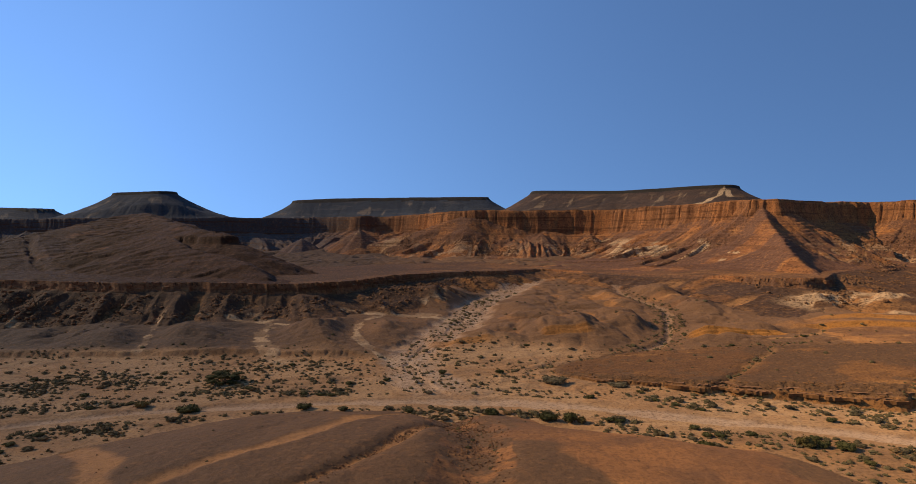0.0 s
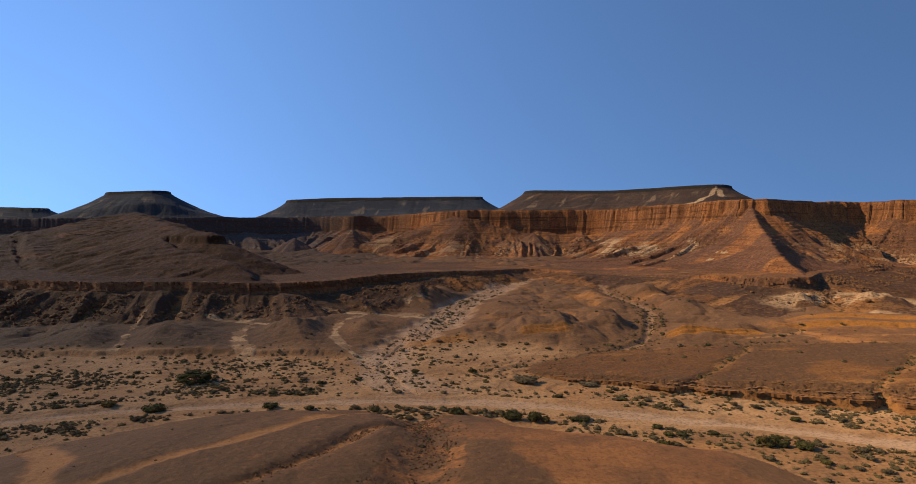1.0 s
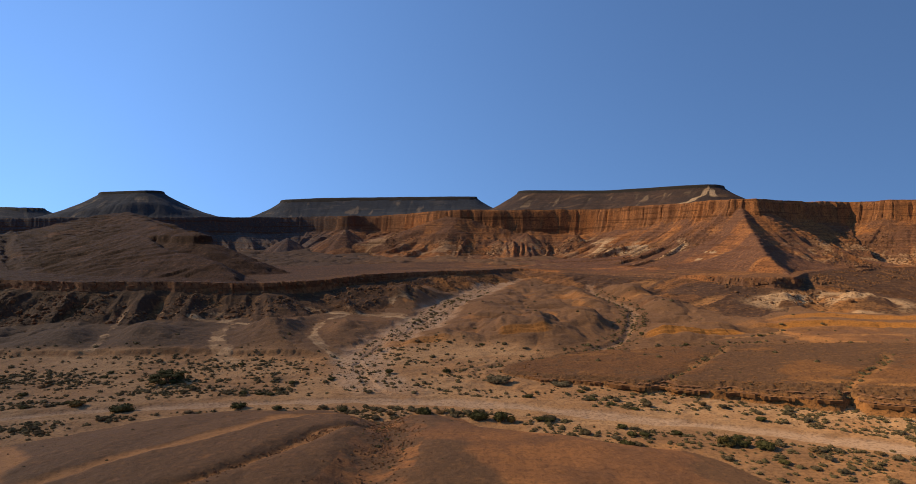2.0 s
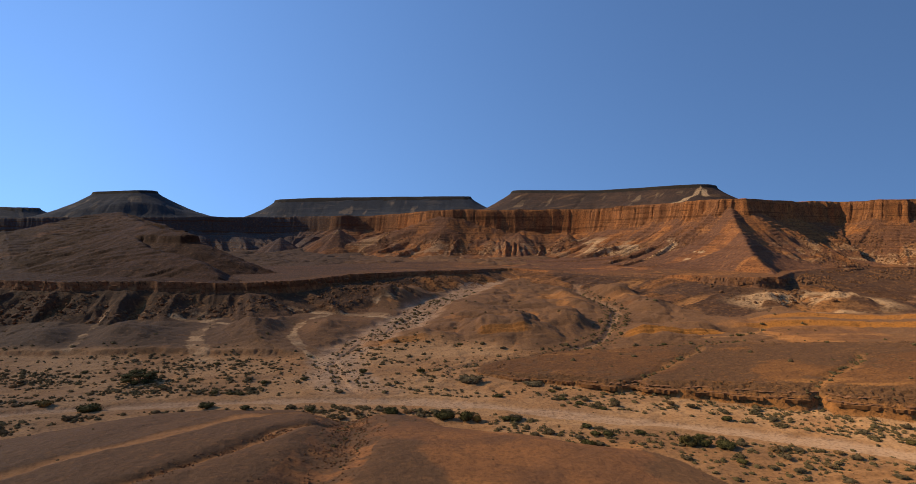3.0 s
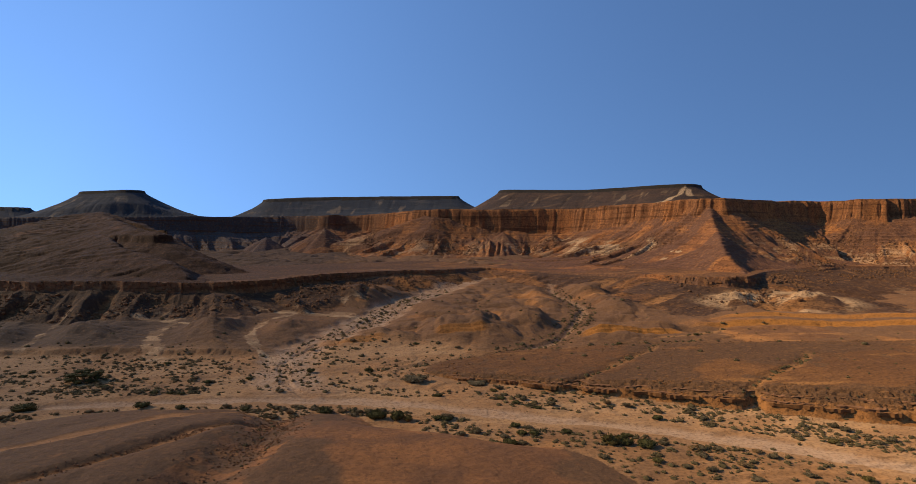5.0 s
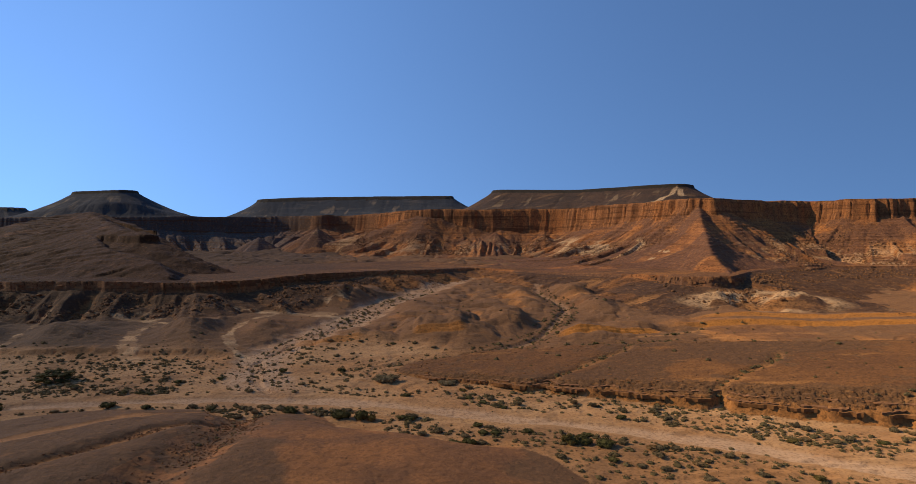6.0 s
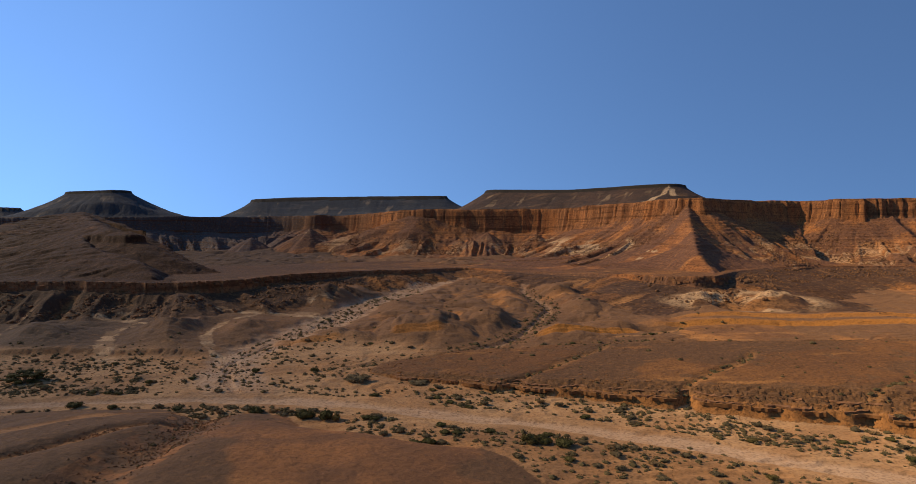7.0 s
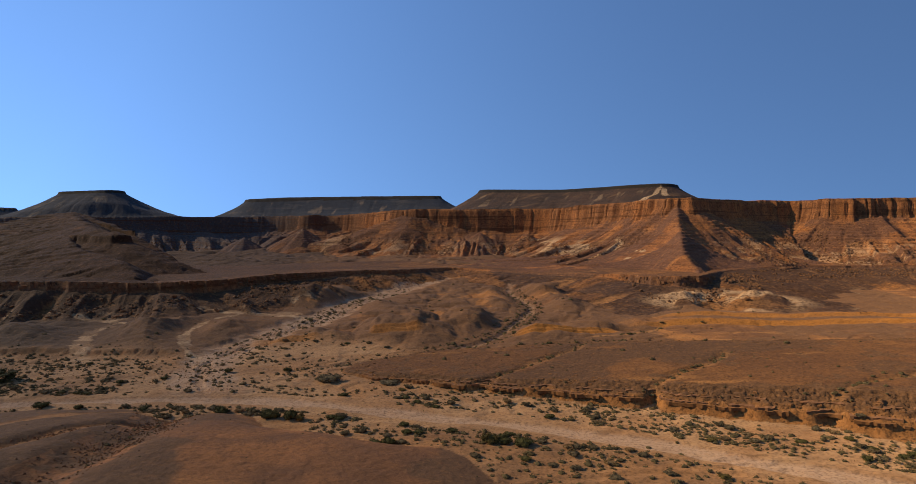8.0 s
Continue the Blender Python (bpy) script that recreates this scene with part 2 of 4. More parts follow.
    bench_up = step(0.16, 0.40, u + 0.12 * fbm(x, y, 9, 3, 55))
    form = np.where(on, 10, form)
    z = np.where(on, bench, z)
    plain = np.where(on, 0, plain)
    # rounded hill beside the stream, in the foreground
    hx, hy = (x + 12) / np.where(x > -12, 1.30, 1.27), y - 84
    r = np.hypot(hx, np.where(hy > 0, hy, hy * 0.55)) + 5 * fbm(x, y, 40, 3, 61)
    hill = 6.9 - 8.9 * np.power(np.clip(r / 71, 0, 3), 2.2)
    hill = hill + (ridged(x + 4 * fbm(x, y, 20, 2, 64), y * 0.45, 26, 3, 62) - 0.65) * 0.45 + 0.12 * fbm(x, y, 5, 3, 66)
    to_gully, to_runnel = along(x, y, HILL_GULLY)[0] + 2.2 * fbm(x, y, 12, 4, 65), along(x, y, HILL_RUNNEL)[0] + 1.6 * fbm(x, y, 9, 4, 63)
    hill_gully = np.exp(-(to_gully / 6.5) ** 2)
    hill = hill - 2.2 * hill_gully - 0.7 * np.exp(-(to_runnel / 2.2) ** 2) - 6.5 * np.exp(-((x - 37) / 15) ** 2 - ((y - 141) / 9.5) ** 2) - 2.0 * np.exp(-((x - 50) / 6) ** 2 - ((y - 128) / 4) ** 2)
    on_hill = hill > z
    run_off = ridged(x + 4 * fbm(x, y, 20, 2, 64), y * 0.45, 26, 3, 62)
    t1, t2 = along(x, y, TRACK)[0], along(x, y, TRACK_WEST)[0]
    trail = np.maximum(1 - step(0.9, 3.0, t1 + 1.8 * fbm(x, y, 8, 4, 67)), 1 - step(1.6, 3.8, t2 + 1.8 * fbm(x, y, 8, 4, 67)))
    trail = np.maximum(trail, 0.8 * (1 - step(0.3, 1.3, to_runnel)))
    hill = hill - 0.25 * trail
    rill = np.where(on_hill, np.maximum(trail, 0.6 * (1 - step(0.03, 0.20, run_off)) * step(0.0, 0.2, fbm(x, y, 22, 3, 68))), rill)
    form = np.where(on_hill, 1, form)
    z = np.where(on_hill, hill, z)
    plain = np.where(on_hill, 0, plain)
    sand = np.where(on_hill, 0, sand)
    # small yellow scarps: first and last x, y there, rise
    yellow = np.zeros(shape)
    for x0, y0, x1, y1, lift, tint in ((88, 240, 132, 248, 2.0, 1.0), (140, 262, 330, 274, 1.5, 1.0), (150, 274, 340, 284, 1.4, 0.8), (32, 242, 53, 245, 1.8, 0.6), (-12, 234, 14, 237, 1.6, 0.5)):
        t = (x - x0) / (x1 - x0)
        back = y - (y0 + (y1 - y0) * t) + (1.5 if x0 > 60 else 3.0) * fbm(x, y, 30, 5, 71)
        ends = step(-0.04, 0.10, t) * (1 - step(0.86, 1.04, t))
        z = z + lift * ends * (0.5 * step(0, 1.2, back) + 0.5 * step(2.0, 3.2, back)) * (1 - step(10, 30, back))
        yellow = np.maximum(yellow, tint * ends * step(-1.5, 0.3, back) * (1 - step(2.6, 4.6, back)))
    # terrace above the valley floor
    d, w = outside(x, y, TERRACE)
    d = d + 5.0 * fbm(x, y, 34, 4, 81) + 1.4 * ridged(w, d * 0.1, 7, 2, 82)
    top = np.interp(x, [-300, -175, -125, -86, -40, 5, 36, 66, 90, 126, 155, 190, 420], [20.5, 20.0, 19.0, 17.8, 18.0, 17.2, 16.2, 15.2, 14.6, 14.8, 16.2, 18.4, 19.0])
    top = np.where(d > -60, top, top + (np.interp(y, [400, 620, 720], [17, 14.5, 16.5]) - top) * step(60, 160, -d)) + 0.5 * fbm(x, y, 60, 4, 83)
    lip = np.interp(x, [-220, -130, -86, -50, -20, 20, 60, 160, 178, 204, 220, 260, 330, 400], [2.4, 3.6, 4.3, 4.6, 3.2, 2.5, 1.6, 1.0, 5.4, 5.2, 0.5, 0.0, 1.6, 1.2]) * (1 + 0.30 * fbm(w, 0 * w, 40, 2, 84))
    cliff = step(0, 1.6, d) * lip
    fan = 0.5 * ridged(w + 6 * fbm(x, y, 26, 3, 86), d * 0.12, 19, 3, 85) + 0.62 * (1 - ridged(w + 4 * fbm(x, y, 18, 2, 74), d * 0.10, 15, 2, 75))
    run = np.interp(x, [-60, 20, 60, 90, 150, 182, 205, 250], [44, 40, 34, 70, 70, 40, 46, 88]) * (1 + 0.35 * fbm(w, 0 * w, 60, 2, 87))
    foot = z - 1.5
    rough = 0.8 * fbm(x, y, 7, 4, 80) * step(0, 6, d) * (1 - step(run, 1.3 * run, d))
    rough = rough * np.interp(x, [215, 240], [1.0, 0.5])
    slope = rough + foot + (top - lip - foot) * np.power(np.clip(1 - np.maximum(0, d) / run, 0, 1), 1.35) + (fan - 0.6) * np.interp(x, [10, 60, 160, 200, 260], [6.4, 2.2, 2.0, 3.0, 2.4]) * step(0, 14 + 30 * step(215, 240, x), d) * (1 - step(0.75 * run, 1.2 * run, d))
    d_terr = d
    terrace = np.where(d <= 0, top, np.where(d < 1.6, top - cliff, np.minimum(top - cliff, slope)))
    on = (terrace > z) & (d < 1.6 * run)
    form = np.where(on, 2, form)
    terrace_lip = on & (d > -0.2) & (d < 2.3)
    rubble = on * step(3, 8, d) * (1 - step(26, 36, d)) * (fbm(x, y, 18, 3, 88) > -0.15) * np.where((x > 45) & (x < 165), 0.0, 1.0)
    pale = on * step(0.72 * run, 0.9 * run, d) * step(0.10, 0.32, fbm(x, y, 22, 4, 89))
    sand = np.where(on & (d < 0.5 * run), 0, sand)
    z = np.where(on, terrace, z)
    rill = np.where(on, np.where(d < 0, 0.8 * (1 - step(0.03, 0.16, ridged(x, y * 1.6, 55, 3, 79))), (1 - step(0.05, 0.4, fan)) * step(2, 12, d)), rill)
    pale = np.maximum(pale, 0.8 * step(-0.05, 0.22, fbm(x, y, 17, 5, 90)) * (1 - step(30, 50, np.hypot(x - 203, (y - 313) * 2.0))) * (d > 4))
    pale = np.maximum(pale, 0.8 * (0.45 + 0.55 * step(-0.1, 0.2, fbm(x, y, 5, 3, 76))) * (1 - step(0.65, 1.0, d_pale + 1.7 * fbm(x, y, 8, 5, 78, 0.6))) * (d_terr > 0.5 * run))
    bad = (1 - step(26, 46, np.hypot(x - 203, (y - 313) * 2.0))) * (form != 4) * (d_terr > 6)
    z = z + bad * 4.0 * np.maximum(0, fbm(x, y, 15, 3, 77) + 0.25)
    # dark hill on the terrace
    h1, _ = ridge_height(x, y, HILL_WEST, 0.130, 0.60, 3, 91, 0.9)
    h1 = h1 - 14 * step(-200, -125, x)
    h2, _ = ridge_height(x, y, HILL_SPUR, 0.30, 0.66, 2, 97, 1.0)
    h4, _ = ridge_height(x, y, HILL_EAST, 0.38, 0.58, 4, 95, 0.7)
    h4 = h4 - 3.6 * step(40.6, 39.9, h4 + 0.7 * fbm(x, y, 9, 3, 96)) * step(-210, -185, x)
    dark = np.maximum(np.maximum(h1, h2), h4)
    tilt = dark - 0.13 * (x + 220) + 1.5 * fbm(x, y, 50, 3, 99)
    worn = step(22, 28, dark) * step(-0.30, 0.2, fbm(x, y, 40, 2, 98))
    dark = dark + (strata(tilt, 2.6, 0.34) - tilt) * worn + 0.4 * fbm(x, y, 9, 4, 94)
    dark = np.minimum(dark, z + 0.1 + 0.75 * np.maximum(0, -d_terr - 1) + 0.4 * fbm(x, y, 6, 3, 92))
    dark = z + (dark - z) * step(-0.5, 2.2, -d_terr)
    on = (dark > z + 0.05) & (d_terr < 0.3) | (form == 2) & (d_terr < -0.6) & (x + 0.35 * (y - 300) + 8 * fbm(x, y, 14, 3, 100) < -82) & (y < 640)
    dark = np.maximum(dark, z + 0.9 * fbm(x, y, 9, 5, 90, 0.6) * step(1, 6, -d_terr))
    form = np.where(on, 3, form)
    z = np.where(on, dark, z)
    # ridge below the cliff's nose
    spur, _ = ridge_height(x, y, SPUR_CREST, 0.92, 0.80, 1.2, 101, 0.45, np.where(x < 215, 13.0, 7.0))
    layered = spur + 1.2 * fbm(x, y, 18, 3, 102)
    spur = spur + (strata(layered, 2.3, 0.42) - layered) * step(24, 30, spur) * step(-0.3, 0.25, fbm(x, y, 11, 3, 103))
    on = (spur > z) & (d_terr < 0.3)
    form = np.where(on, 4, form)
    z = np.where(on, spur, z)
    # escarpment
    cap = np.zeros(shape, bool)
    d, w = np.full(shape, 999.0), np.zeros(shape)
    far = (y > 380) & (y < 3600)
    d[far], w[far] = outside(x[far], y[far], RIM)
    broad = 5.0 * fbm(x, y, 55, 3, 112) + 3.0 * ridged(x, y, 40, 2, 108) - 1.5
    flute = 3.4 * ridged(w + 7 * fbm(w, 0 * w, 31, 2, 110), 0 * w, 14, 2, 111) + 2.4 * (1 - step(0.03, 0.22, ridged(w, 0 * w, 9, 1, 125))) + 2.2 * fbm(x, y, 6, 3, 109) + 1.6 * np.round(1.5 * fbm(w, 0 * w, 11, 2, 106))
    sharp = np.interp(x, [-200, -60, -20, 30, 60, 175, 192, 240, 275, 355, 378, 420], [0.28, 0.28, 0.8, 0.6, 0.30, 0.30, 1.0, 1.0, 0.45, 0.40, 1.0, 1.0])
    broad, flute = broad * (0.4 + 0.6 * sharp), flute * sharp
    dt = d + (broad + 1.8) * (np.abs(d) < 150)
    dc = d + (broad + flute) * (np.abs(d) < 150)
    crown = np.interp(x, [-480, -300, -100, 0], [62.0, 65.0, 68, 71]) + 0.6 * fbm(x, y, 40, 3, 113) + 0.8 * fbm(w, 0 * w, 17, 3, 105) + 0.010 * np.clip(-dc, 0, 100)
    under = np.interp(x, [-260, -160, -128, -90, -40, -5, 20, 45, 80, 110, 170, 195, 220, 245, 290, 366, 400], [46, 47, 50, 44, 47, 53, 54, 51, 46, 45, 45, 48, 54, 60, 55, 53, 56]) + 2.2 * fbm(w, 0 * w, 60, 3, 114) + 3.6 * (0.45 - ridged(w, 0 * w, 27, 2, 115))
    third = np.clip(dc, 0, 9)
    shift = 0.5 * fbm(w, 0 * w, 26, 3, 107)
    drop = 0.13 * step(0, 0.8, third) + 0.03 * step(0.8, 1.7, third) + 0.50 * step(1.7 + 0.4 * shift, 2.5 + 0.4 * shift, third) + 0.04 * step(2.5, 3.7, third) + 0.16 * step(3.6 + shift, 4.3 + shift, third) + 0.14 * step(4.6, 5.6, third)
    wall = crown - (crown - under) * drop
    low = np.interp(y, [440, 620, 720, 1000], [16.0, 13.0, 15.5, 18.0])
    low = low + (z - 0.5 - low) * step(-45, -2, d_terr)
    long = np.interp(x, [-160, -60, 20, 200, 270], [78, 112, 100, 100, 84]) * (1 + 0.25 * fbm(w, 0 * w, 70, 2, 115))
    u = np.clip((dt - 5.6) / long, 0, 1.6)
    gully = ridged(w + 4 * fbm(x, y, 34, 3, 116), dt * 0.03, 27, 3, 117)
    crests = 1 - ridged(w + 3 * fbm(x, y, 16, 2, 121), dt * 0.06, 14, 3, 122)
    body = low + (under - low) * np.power(np.clip(1 - u, 0, 1), 1.3)
    body = body + (gully - 0.62) * np.interp(x, [290, 320], [7.0, 3.5]) * np.clip(u * 2.2, 0, 1) * (1 - step(0.85, 1.3, u)) + (crests - 0.40) * np.interp(x, [240, 300], [10.5, 4.5]) * step(0.28, 0.60, u) * (1 - step(0.80, 1.08, u))
    body = body + (ridged(w + 2 * fbm(x, y, 12, 2, 177), dt * 0.05, 8.5, 2, 178) - 0.6) * 2.6 * step(0.04, 0.25, u) * (1 - step(0.85, 1.15, u))
    near = (np.abs(x - 5) < 130) & (np.abs(y - 720) < 120)
    body[near] = np.maximum(body[near], ridge_height(x[near], y[near], BUTTRESS, 0.60, 0.60, 7.0, 171, 2.4, 10.0)[0])
    for cx, cy, peak in ((-126, 806, 50), (-196, 790, 39), (-60, 800, 36), (-92, 790, 33), (96, 722, 45), (150, 712, 43), (64, 716, 38)):
        away = np.hypot(x - cx, 0.75 * (y - cy))
        body = np.maximum(body, peak - 0.66 * away * (1 + 0.16 * fbm(np.arctan2(y - cy, x - cx) * 4, 0 * x, 1.3, 2, 173)) - 1.5)
    bedded = body + 1.5 * fbm(x, y, 60, 2, 118)
    body = body + (strata(bedded, 2.7, 0.7) - bedded) * step(24, 34, body) * step(-0.35, 0.1, fbm(x, y, 24, 3, 104)) + 0.9 * fbm(x, y, 8, 4, 124)
    esc = np.where(dc < 5.6, wall, body)
    on = (esc > z) & far & (dc < 1.9 * long) & ((d_terr < -2) | (u < 1.02))
    form = np.where(on, 5, form)
    cap = on & (dc < 6.0)
    rill = np.where(on, (1 - step(0.05, 0.45, gully)) * step(0.05, 0.3, u), np.where((form == 3) | (form == 4), 0, rill))
    boulders = on * step(0.25, 0.5, u) * (1 - step(0.95, 1.15, u)) * (fbm(x, y, 30, 3, 119) > 0.1)
    bowl = on * (np.hypot(x - 345, (y - 518) * 1.3) < 30) * (dc > 8) * (fbm(x, y, 14, 2, 126) > -0.25)
    pale = np.where(on | (form == 4), pale * np.interp(x, [225, 245], [1.0, 0.35]), pale)
    rubble = np.maximum(rubble * ~on, np.maximum(boulders, bowl))
    scar = step(0.16, 0.3, fbm(w + 6 * fbm(x, y, 20, 2, 174), dt * 0.45, 13, 4, 175)) * step(110, 150, x) * step(240, 215, x) * step(20, 24, esc) * step(40, 34, esc)
    pale = np.where(on, scar, pale)
    pale = np.where(on & (scar < 0.1), step(0.35, 0.6, u) * (1 - step(1.0, 1.2, u)) * np.maximum(np.maximum(0.5 * step(0.34, 0.5, fbm(w, dc * 1.2, 9, 4, 120)), 0.5 * step(0.22, 0.40, fbm(w + 5 * fbm(x, y, 22, 2, 129), dt * 0.3, 7, 4, 128))), 0.45 * step(0.36, 0.5, fbm(x, y, 5, 3, 127))), np.where(on, pale, pale * (form != 3) * (form != 4)))
    sand, plain = np.where((form >= 3), 0, sand), np.where(form >= 2, 0, plain)
    z = np.where(on, esc, z)
    # mesas on the plateau
    for k, (ring, height) in enumerate(MESAS):
        box = (np.abs(x - ring[:, 0].mean()) < 420) & (np.abs(y - ring[:, 1].mean()) < 330) & (dc < -2.5)
        xs, ys = x[box], y[box]
        md, mw = outside(xs, ys, ring)
        md = md + 2.5 * fbm(xs, ys, 30, 3, 130 + k)
        top = np.interp(xs, *height) + 0.3 * fbm(xs, ys, 30, 3, 135 + k)
        gully = ridged(mw + 4 * fbm(xs, ys, 30, 2, 137), md * 0.1, 18, 3, 138 + k)
        u = np.clip((md - 2) / (95.0 if k in (0, 3) else 62.0), 0, 1.5)
        base = crown[box] - 1.5
        fade = step(0, 30, -dc[box])
        m = np.where(md < 2, top - 3.6 * step(0, 2, md), base + fade * (top - 3.6 - base) * np.power(np.clip(1 - u, 0, 1), 1.7) + (gully - 0.62) * 1.3 * np.clip(3 * u, 0, 1) * np.clip(1.3 - u, 0, 1))
        over = (m > z[box]) & (md < (100.0 if k in (0, 3) else 66.0))
        zs, fs, cs, ps, rs = z[box], form[box], cap[box], pale[box], rubble[box]
        zs[over], fs[over] = m[over], 6 + k
        cs[over], rs[over] = (md < 2.6)[over], 0
        ps[over] = ((0.7 if k == 0 else 0.4) * step(0.10 if k == 0 else 0.30, 0.5, fbm(mw + 3 * fbm(xs, ys, 9, 2, 147), md * 0.35, 12, 4, 141 + k)) * step(0.05, 0.15, u))[over]
        if k == 2:
            scar = np.minimum(along(xs, ys, [(304, 720), (292, 708), (276, 700), (262, 698)])[0] - 0.6, along(xs, ys, [(306, 716), (304, 706)])[0] - 2.0)
            ps[over] = np.maximum(ps, 1.3 * (1 - step(0.6, 2.2, scar + 3.2 * fbm(xs, ys, 9, 4, 145))))[over]
        z[box], form[box], cap[box], pale[box], rubble[box] = zs, fs, cs, ps, rs
    patina = step(-0.01, 0.11, fbm(x, y, 42, 5, 161) + 0.30 * step(20, -60, x) + 0.28 * step(60, 120, x) - 0.14 * np.exp(-((x - 40) / 45) ** 2) + 0.2 * (form == 3) - 0.12 * (form == 10) + 0.06 * (form == 1) + 0.5 * (form == 2) * step(30, -20, x) * step(1, 5, d_terr) * (1 - step(26, 40, d_terr)))
    # Mound backs: dark cover that grows towards the west.
    backs = step(-0.05, 0.10, 0.35 * rills + 0.5 * (crease - 0.5) + 0.85 * fbm(x, y, 26, 6, 167, 0.6) + 0.10 + 0.14 * step(20, -40, x) + 0.25 * step(-70, -120, x))
    patina = np.where((form == 0) & (y > 214) & (x < 135), np.maximum(0.25 * patina, backs), patina)
    varnish_shade = patina * (1 - 0.9 * np.clip(rill + pale + yellow + 1.5 * plain + sand, 0, 1)) * (form < 6) * np.where((form == 2) & (d_terr < 0), 0.45, 1.0)
    # Rock varnish in streaks; the far west cliff's shade is painted in as well.
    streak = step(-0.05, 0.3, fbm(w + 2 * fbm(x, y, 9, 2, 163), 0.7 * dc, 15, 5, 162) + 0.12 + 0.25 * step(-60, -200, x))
    varnish_shade = np.where(form == 5, np.where(dc < 6, 0.35 * streak + 0.8 * step(-40, -130, x), (0.95 * streak + 0.5 * step(-60, -170, x)) * (1 - 0.7 * np.clip(pale, 0, 1))), varnish_shade)
    varnish_shade = np.where((form == 1) & (hill_gully > 0.35) & (y < 150), 1.0 * step(-0.05, 0.12, fbm(x, y, 4, 4, 166)), varnish_shade)
    # The terrace's slope and ledge are darker in the west.
    varnish_shade = np.where((form == 2) & (x < 0), np.maximum(varnish_shade, 0.85 * step(0, -50, x) * (1 - 0.9 * np.clip(pale, 0, 1))), varnish_shade)
    varnish_shade = np.where((terrace_lip | (form == 2) & (d_terr > -9) & (d_terr <= 0)) & (x < 40), 0.5, varnish_shade)
    flow = 1 - step(0.02, 0.14, ridged(x * 0.22 + 3 * fbm(x, y, 30, 2, 165), y, 13, 3, 164))
    rill = np.where((form == 10) | (form == 0) & (x > 95) & (y > 205), np.maximum(rill, 0.5 * flow), rill)
    varnish_shade = np.where(form == 10, np.where(bench_edge > 0, 1.05 * bench_up, 0.85 * patina * (1 - 0.7 * flow)), np.where(form == 1, 1.05 * varnish_shade, varnish_shade))
    rill = np.where(form == 10, np.maximum(rill, 0.55 * (1 - step(0.6, 2.4, d_runnel))), rill)
    for line in PATHS:
        rill = np.where(form == 0, np.maximum(rill, 1.0 - step(0.5, 1.3, along(x, y, line)[0] + 0.6 * fbm(x, y, 6, 3, 59))), rill)
    cap = cap | terrace_lip & (form == 2)
    z = z + 0.07 * fbm(x, y, 1.2, 2, 153) * (y < 320) + 0.16 * fbm(x, y, 3.2, 3, 151) * step(60, 200, y) + 0.5 * rubble * np.maximum(0, fbm(x, y, 4.5, 3, 152))
    # grey: shade and distance haze of the far west cliff, put into its colour.
    return z, form, cap, {"sand": sand, "plain": plain, "pale": pale, "yellow": yellow, "varnish_shade": varnish_shade, "rubble": rubble, "rill": rill, "ledge": bench_edge * (1 - 0.85 * bench_up), "west_dark": (form == 0) * step(218, 224, y) * step(-30, -95, x) * backs * (1 - np.clip(1.3 * pale + 0.8 * rill, 0, 1)), "grey": (form == 5) * step(-150, -225, x + 34 * fbm(x, y, 45, 3, 176))}


# ---- materials ----
def shade(name, build):
    mat = bpy.data.materials.new(name)
    mat.use_nodes = True
    nodes, links = mat.node_tree.nodes, mat.node_tree.links
    bsdf = nodes["Principled BSDF"]
    bsdf.inputs["Specular IOR Level"].default_value = 0.15
    bsdf.inputs["Roughness"].default_value = 0.95
    bsdf.inputs["Diffuse Roughness"].default_value = 1.0
    build(nodes, links, bsdf)
    return mat


def mix(nodes, links, fac, a, b):
    node = nodes.new("ShaderNodeMix")
    node.data_type = "RGBA"
    for socket, value in ((node.inputs[0], fac), (node.inputs[6], a), (node.inputs[7], b)):
        if isinstance(value, (int, float)):
            socket.default_value = value
        elif isinstance(value, tuple):
            socket.default_value = (*value, 1)
        else:
            links.new(value, socket)
    return node.outputs[2]


def noise_fac(nodes, links, vector, scale, low, high, detail=6.0, stretch=None):
    if stretch:
        m = nodes.new("ShaderNodeMapping")
        m.inputs["Scale"].default_value = stretch
        links.new(vector, m.inputs["Vector"])
        vector = m.outputs[0]
    n = nodes.new("ShaderNodeTexNoise")
    n.inputs["Scale"].default_value, n.inputs["Detail"].default_value = scale, detail
    n.inputs["Roughness"].default_value = 0.62
    links.new(vector, n.inputs["Vector"])
    r = nodes.new("ShaderNodeMapRange")
    r.inputs["From Min"].default_value, r.inputs["From Max"].default_value = low, high
    links.new(n.outputs["Fac"], r.inputs["Value"])
    return r.outputs[0]


def math_node(nodes, links, op, a, b=0.0):
    n = nodes.new("ShaderNodeMath")
    n.operation, n.use_clamp = op, op in ("MULTIPLY", "ADD")
    for socket, value in zip(n.inputs, (a, b)):
        if isinstance(value, (int, float)):
            socket.default_value = value
        else:
            links.new(value, socket)
    return n.outputs[0]


def earth(c):
    return (1.10 * c[0], 0.95 * c[1], 0.70 * c[2])


